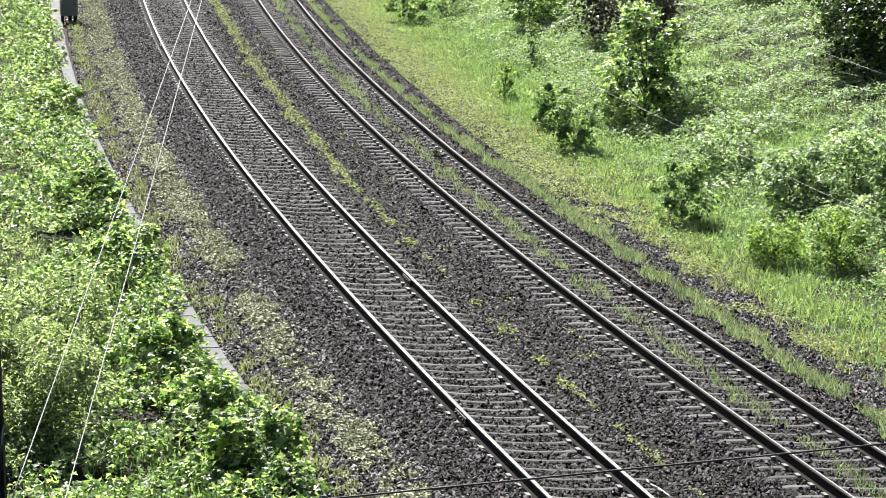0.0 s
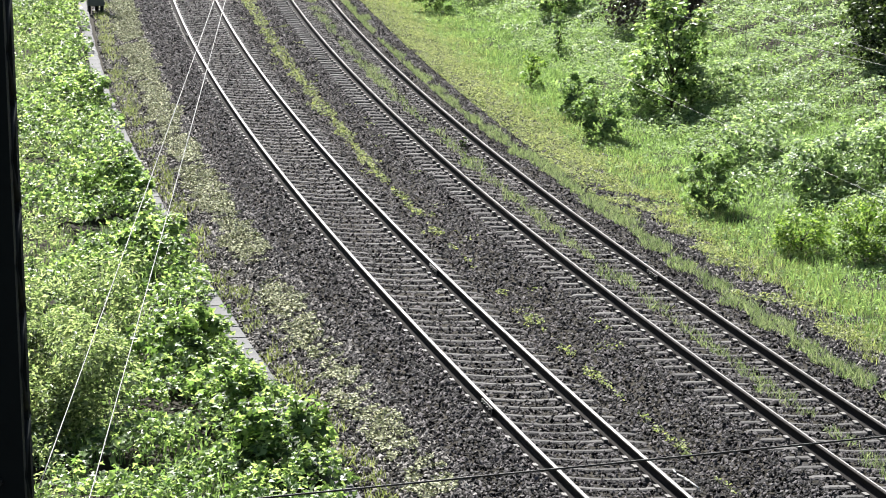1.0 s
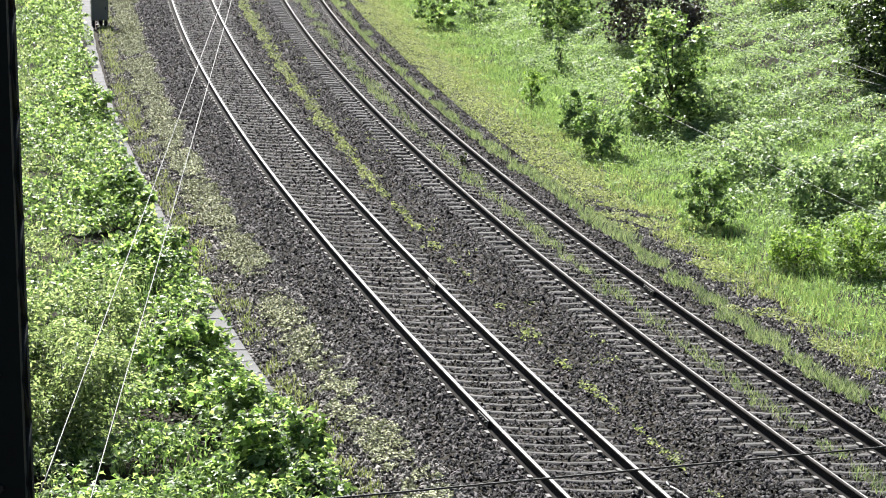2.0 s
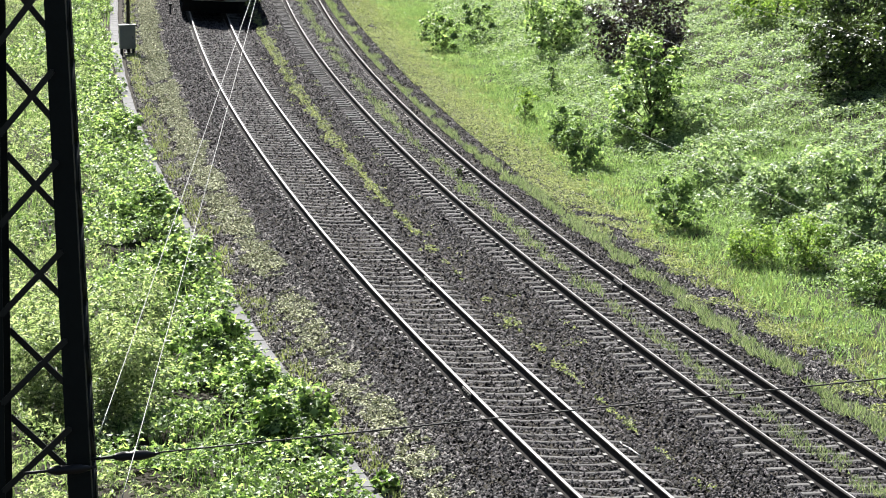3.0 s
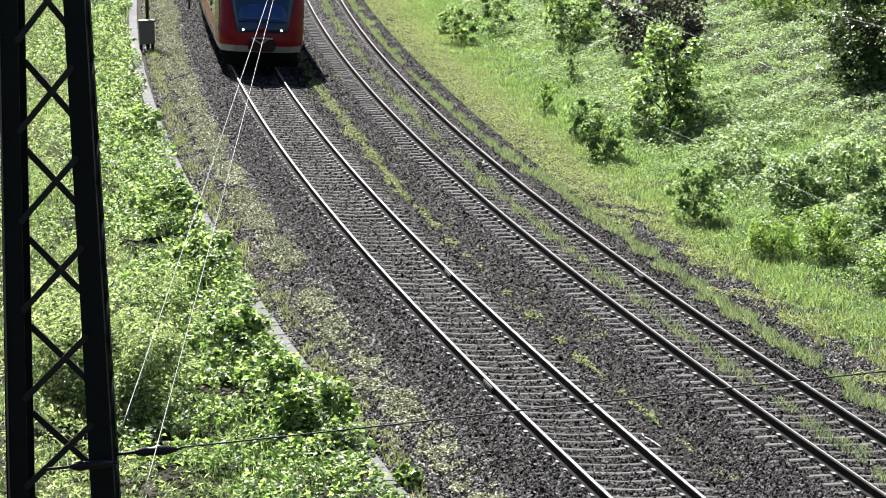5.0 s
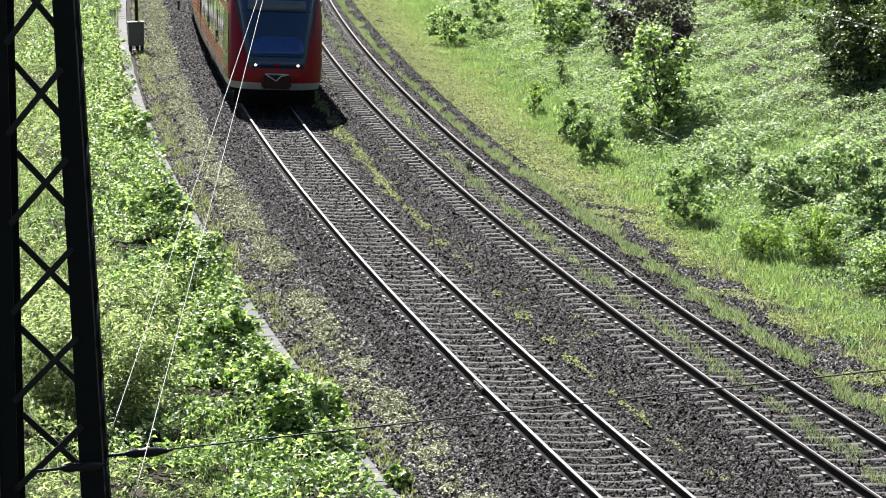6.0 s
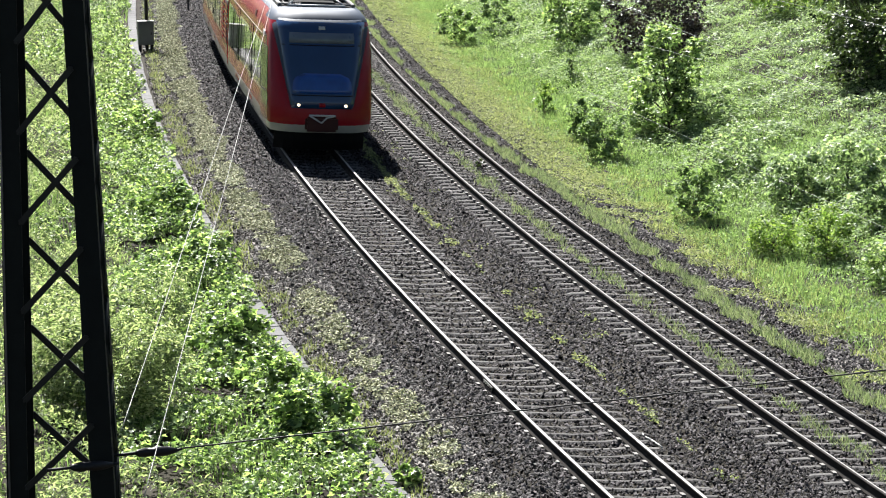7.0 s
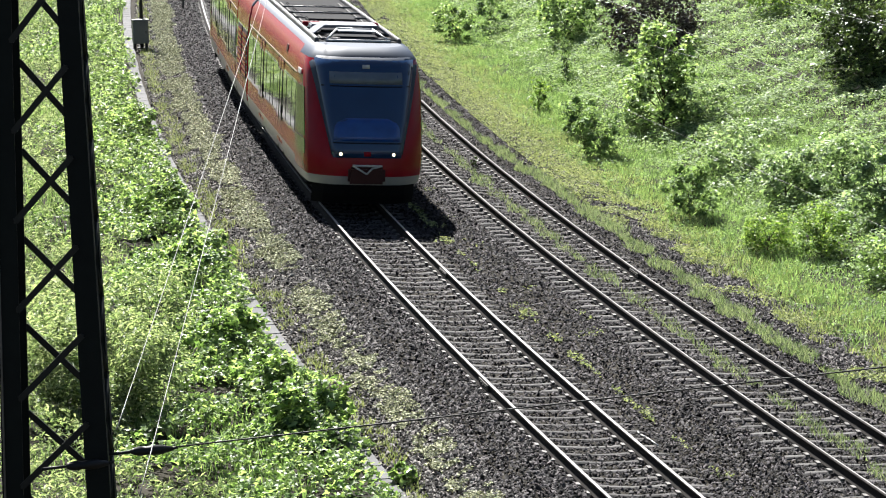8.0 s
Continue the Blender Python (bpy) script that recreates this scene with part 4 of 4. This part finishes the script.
BUSHES = (
    ("shrub", "round green shrub on the meadow's edge", 3.62, 98.0, 1.25, 1.25, LEAF_IVY, 0.14, 1500, 7),
    ("shrub", "bushy green shrub in the meadow beside the tracks", 4.01, 93.3, 1.2, 1.45, LEAF_IVY, 0.14, 1600, 7),
    ("sapling", "slender yellow-green sapling in the meadow", 2.61, 104.5, 0.7, 1.15, LEAF_YELLOW, 0.12, 450, 6),
    ("shrub", "tall dark-hearted shrub with glossy leaves at the meadow", 5.78, 81.9, 1.25, 1.6, LEAF_IVY, 0.14, 1500, 9),
    ("young_maple", "young maple tree with bright green crown", 6.11, 97.6, 1.9, 3.4, LEAF, 0.19, 2600, 12),
    ("copper_shrub", "large copper-leaved shrub on the bank", 6.75, 113.0, 3.4, 3.0, LEAF_COPPER, 0.17, 4500, 12),
    ("shrub", "wide green shrub above the meadow", 4.1, 121.0, 2.3, 2.2, LEAF, 0.18, 2400, 9),
    ("shrub", "low green shrub at the meadow's far end", 0.0, 126.5, 1.5, 1.5, LEAF, 0.16, 1200, 6),
    ("shrub", "low green shrub at the meadow's far end", 1.3, 128.5, 1.5, 1.8, LEAF_IVY, 0.16, 1200, 6),
    ("shrub", "yellow-green leafy shrub beside the meadow", 7.2, 76.6, 1.3, 0.95, LEAF_YELLOW, 0.09, 2000, 14),
    ("shrub", "yellow-green leafy shrub beside the meadow", 8.35, 75.6, 1.35, 1.4, LEAF_YELLOW, 0.09, 2600, 14),
    ("shrub", "dense bright green shrub beside the meadow", 9.5, 71.6, 1.6, 1.05, LEAF, 0.12, 2000, 14),
    ("shrub", "grey-green flowering shrub on the bank", 10.1, 78.0, 1.5, 2.2, LEAF_GREY, 0.17, 2000, 9),
    ("shrub", "grey-green thicket shrub on the bank", 8.3, 83.0, 1.7, 1.3, LEAF_GREY, 0.15, 1700, 8),
    ("shrub", "grey-green thicket shrub on the bank", 9.6, 82.7, 1.8, 1.5, LEAF_GREY, 0.15, 1700, 8),
    ("shrub", "grey-green thicket shrub on the bank", 7.3, 88.0, 1.7, 1.2, LEAF_GREY, 0.14, 1400, 8),
    ("shrub", "tangled grey-green shrub below the young maple", 5.5, 98.6, 1.5, 1.2, LEAF_GREY, 0.14, 1300, 7),
    ("shrub", "tangled grey-green shrub below the young maple", 7.2, 97.4, 1.9, 1.2, LEAF_GREY, 0.14, 1500, 7),
    ("dark_tree", "dark green tree at the top of the bank", 12.3, 99.6, 3.0, 4.6, LEAF_DARK, 0.2, 4200, 13),
    ("dark_tree", "dark green tree at the top of the bank", 14.4, 100.5, 2.8, 5.2, LEAF_DARK, 0.2, 4000, 13),
    ("shrub", "dark green shrub at the foot of the dark trees", 12.1, 97.6, 2.8, 2.4, LEAF_DARK, 0.17, 4200, 12),
    ("shrub", "yellow-green shrub at the top of the bank", 11.6, 116.0, 3.2, 2.0, LEAF_YELLOW, 0.18, 2400, 9),
    ("sapling", "thin sapling in the meadow", 3.66, 112.0, 0.55, 1.6, LEAF_IVY, 0.13, 350, 7),
    ("shrub", "leafy shrub leaning over the cable trough", -4.45, 63.6, 1.5, 1.25, LEAF, 0.2, 1200, 8),
    ("shrub", "leafy shrub leaning over the cable trough", -7.3, 81.0, 1.6, 1.3, LEAF, 0.2, 1200, 8),
    ("shrub", "leafy shrub leaning over the cable trough", -5.9, 73.5, 1.5, 1.2, LEAF, 0.2, 1200, 8),
    ("shrub", "leafy shrub leaning over the cable trough", -2.7, 56.6, 1.6, 1.2, LEAF, 0.2, 1300, 8),
    ("weed_plant", "small dark weed plant growing between the rails", 0.46, 90.0, 0.2, 0.3, LEAF_DARK, 0.1, 60, 3),
    ("weed_plant", "broad-leaved green plant on the gravel shoulder", -0.95, 53.6, 0.45, 0.4, LEAF, 0.2, 90, 4),
    ("shrub", "leafy shrub leaning over the cable trough", -9.6, 98.5, 1.4, 1.0, LEAF, 0.18, 900, 7),
    ("shrub", "leafy shrub leaning over the cable trough", -3.55, 60.4, 1.3, 1.0, LEAF, 0.18, 1000, 7),
    ("shrub", "pale fine-leaved shrub behind the mast", -7.0, 60.6, 2.5, 2.5, LEAF_FINE, 0.13, 4200, 14),
    ("shrub", "dense fine-leaved shrub with a dark shaded heart", -6.5, 58.9, 2.7, 2.1, LEAF_FINE, 0.12, 15000, 18),
    ("shrub", "pale fine-leaved shrub behind the mast", -6.2, 65.5, 1.9, 1.8, LEAF_FINE, 0.13, 2400, 10),
)
for k, (kind, label, x, y, wide, tall, mat, leaf, count, clumps) in enumerate(BUSHES):
    bush(kind, label, "tree" if "tree" in label else ("plant" if "plant" in kind else "shrub"), x, y, wide, tall, mat, leaf, count, clumps, seed=k + 1,
         slim=0.17 if mat is LEAF_FINE else 0.36)


# ---- trackside things ----
def build_cabinet():
    x, y = -11.85, 124.8
    thing = empty("trackside_cabinet", pose(x, y, -0.46, 0, 0, 12), "grey metal trackside cabinet on dark legs beside the trough", "cabinet")
    block("cabinet_body", (-0.29, 0.29, -0.2, 0.2, 0.28, 1.12), GREY_BOX, thing, 0.02)
    block("cabinet_lid", (-0.32, 0.32, -0.24, 0.22, 1.12, 1.18), GREY_BOX, thing, 0.015)
    block("cabinet_door", (-0.25, 0.25, -0.215, -0.2, 0.33, 1.07), GREY_BOX, thing, 0.004)
    block("door_lock", (0.17, 0.2, -0.235, -0.214, 0.66, 0.76), DARK_METAL, thing, 0.004)
    for a in (-0.22, 0.22):
        block("cabinet_leg", (a - 0.05, a + 0.05, -0.12, 0.12, 0.0, 0.28), DARK_METAL, thing, 0.01)
    pole = empty("signal_post", pose(x + 0.0, y + 0.45, -0.46), "dark slim steel post behind the grey cabinet", "post")
    bm = bmesh.new()
    tube(bm, (0, 0, 0), (0, 0, 5.2), 0.07, 0.06, 12)
    part("post_tube", bm, DARK_METAL, pole)
    block("post_foot", (-0.16, 0.16, -0.16, 0.16, 0.0, 0.08), DARK_METAL, pole, 0.01)
    post = empty("marker_post", pose(-11.3, 138.0, -0.4), "small dark marker post on the shoulder", "post")
    bm = bmesh.new()
    tube(bm, (0, 0, 0), (0, 0, 0.7), 0.05, sides=10)
    part("marker_tube", bm, DARK_METAL, post)
    block("marker_cap", (-0.07, 0.07, -0.07, 0.07, 0.66, 0.76), DARK_METAL, post, 0.01)


build_cabinet()
bm = bmesh.new()
for p, q in (((0, 0, 0), (0.1, -0.35, 0.02)), ((0.1, -0.35, 0.02), (0.26, -0.9, 0.0)), ((0, 0, 0), (-0.03, 0.2, 0.01))):
    tube(bm, p, q, 0.014, sides=6)
stick = part("stick", bm, WHITE)
stick.matrix_world = pose(3.1, 56.3, -0.23)
tagged(stick, "bleached white stick lying on the ballast", "stick")


def build_trough():
    trough = empty("cable_trough", None, "pale concrete cable trough running beside the track", "cable trough", "", "structure")
    bm = bmesh.new()
    box(bm, -0.17, 0.17, -0.497, 0.497, -0.03, 0.035)
    bmesh.ops.bevel(bm, geom=[e for e in bm.edges if all(v.co.z > 0 for v in e.verts)], offset=0.015, segments=1, affect="EDGES")
    me = bpy.data.meshes.new("lid")
    bm.to_mesh(me)
    bm.free()
    me.materials.append(LID)
    rng = random.Random(2)
    for k in range(107):
        y = 48 + k * 1.0
        l = -3.66 - 0.003 * (y - 60)
        x, yy = lay(y, l)
        ob = new("lid", me)
        ob.parent = trough
        ob.matrix_local = pose(x + rng.uniform(-0.012, 0.012), yy, float(height(l)) + 0.05, rng.uniform(-0.5, 0.5), rng.uniform(-1, 1), turn_at(y) + rng.uniform(-0.7, 0.7))


build_trough()


# ---- what moves ----
def nose_y(t):
    """Where on the line the train's nose is at t seconds."""
    k = 8.0 - t
    return 80.35 + 10.45 * k + 0.1 * k * k


def behind(y, d):
    """The place on the line d metres behind y, by the line's length."""
    return y + d / math.sqrt(1 + float(np.interp(y + d / 2, Y_LINE, SLOPE)) ** 2)


def car_pose(y_front, length, flip=False):
    y_back = behind(y_front, length)
    a, b = Vector((*map(float, lay(y_front, 0.13)), 0)), Vector((*map(float, lay(y_back, 0.13)), 0))
    way = a - b
    turn = math.degrees(math.atan2(way.y, way.x))
    if flip:
        return Matrix.Translation(b) @ pose(0, 0, 0, 0, 0, turn + 180) @ pose(0, 0, 0, TILT)
    return Matrix.Translation(a) @ pose(0, 0, 0, 0, 0, turn) @ pose(0, 0, 0, -TILT)


def motions():
    times = [k * 0.5 for k in range(17)]
    walk(CABCAR, [(t, car_pose(nose_y(t), 15.6)) for t in times])
    walk(MIDCAR, [(t, car_pose(behind(nose_y(t), 15.75), 4.4)) for t in times])
    walk(REARCAR, [(t, car_pose(behind(nose_y(t), 20.35), 15.6, True)) for t in times])


motions()
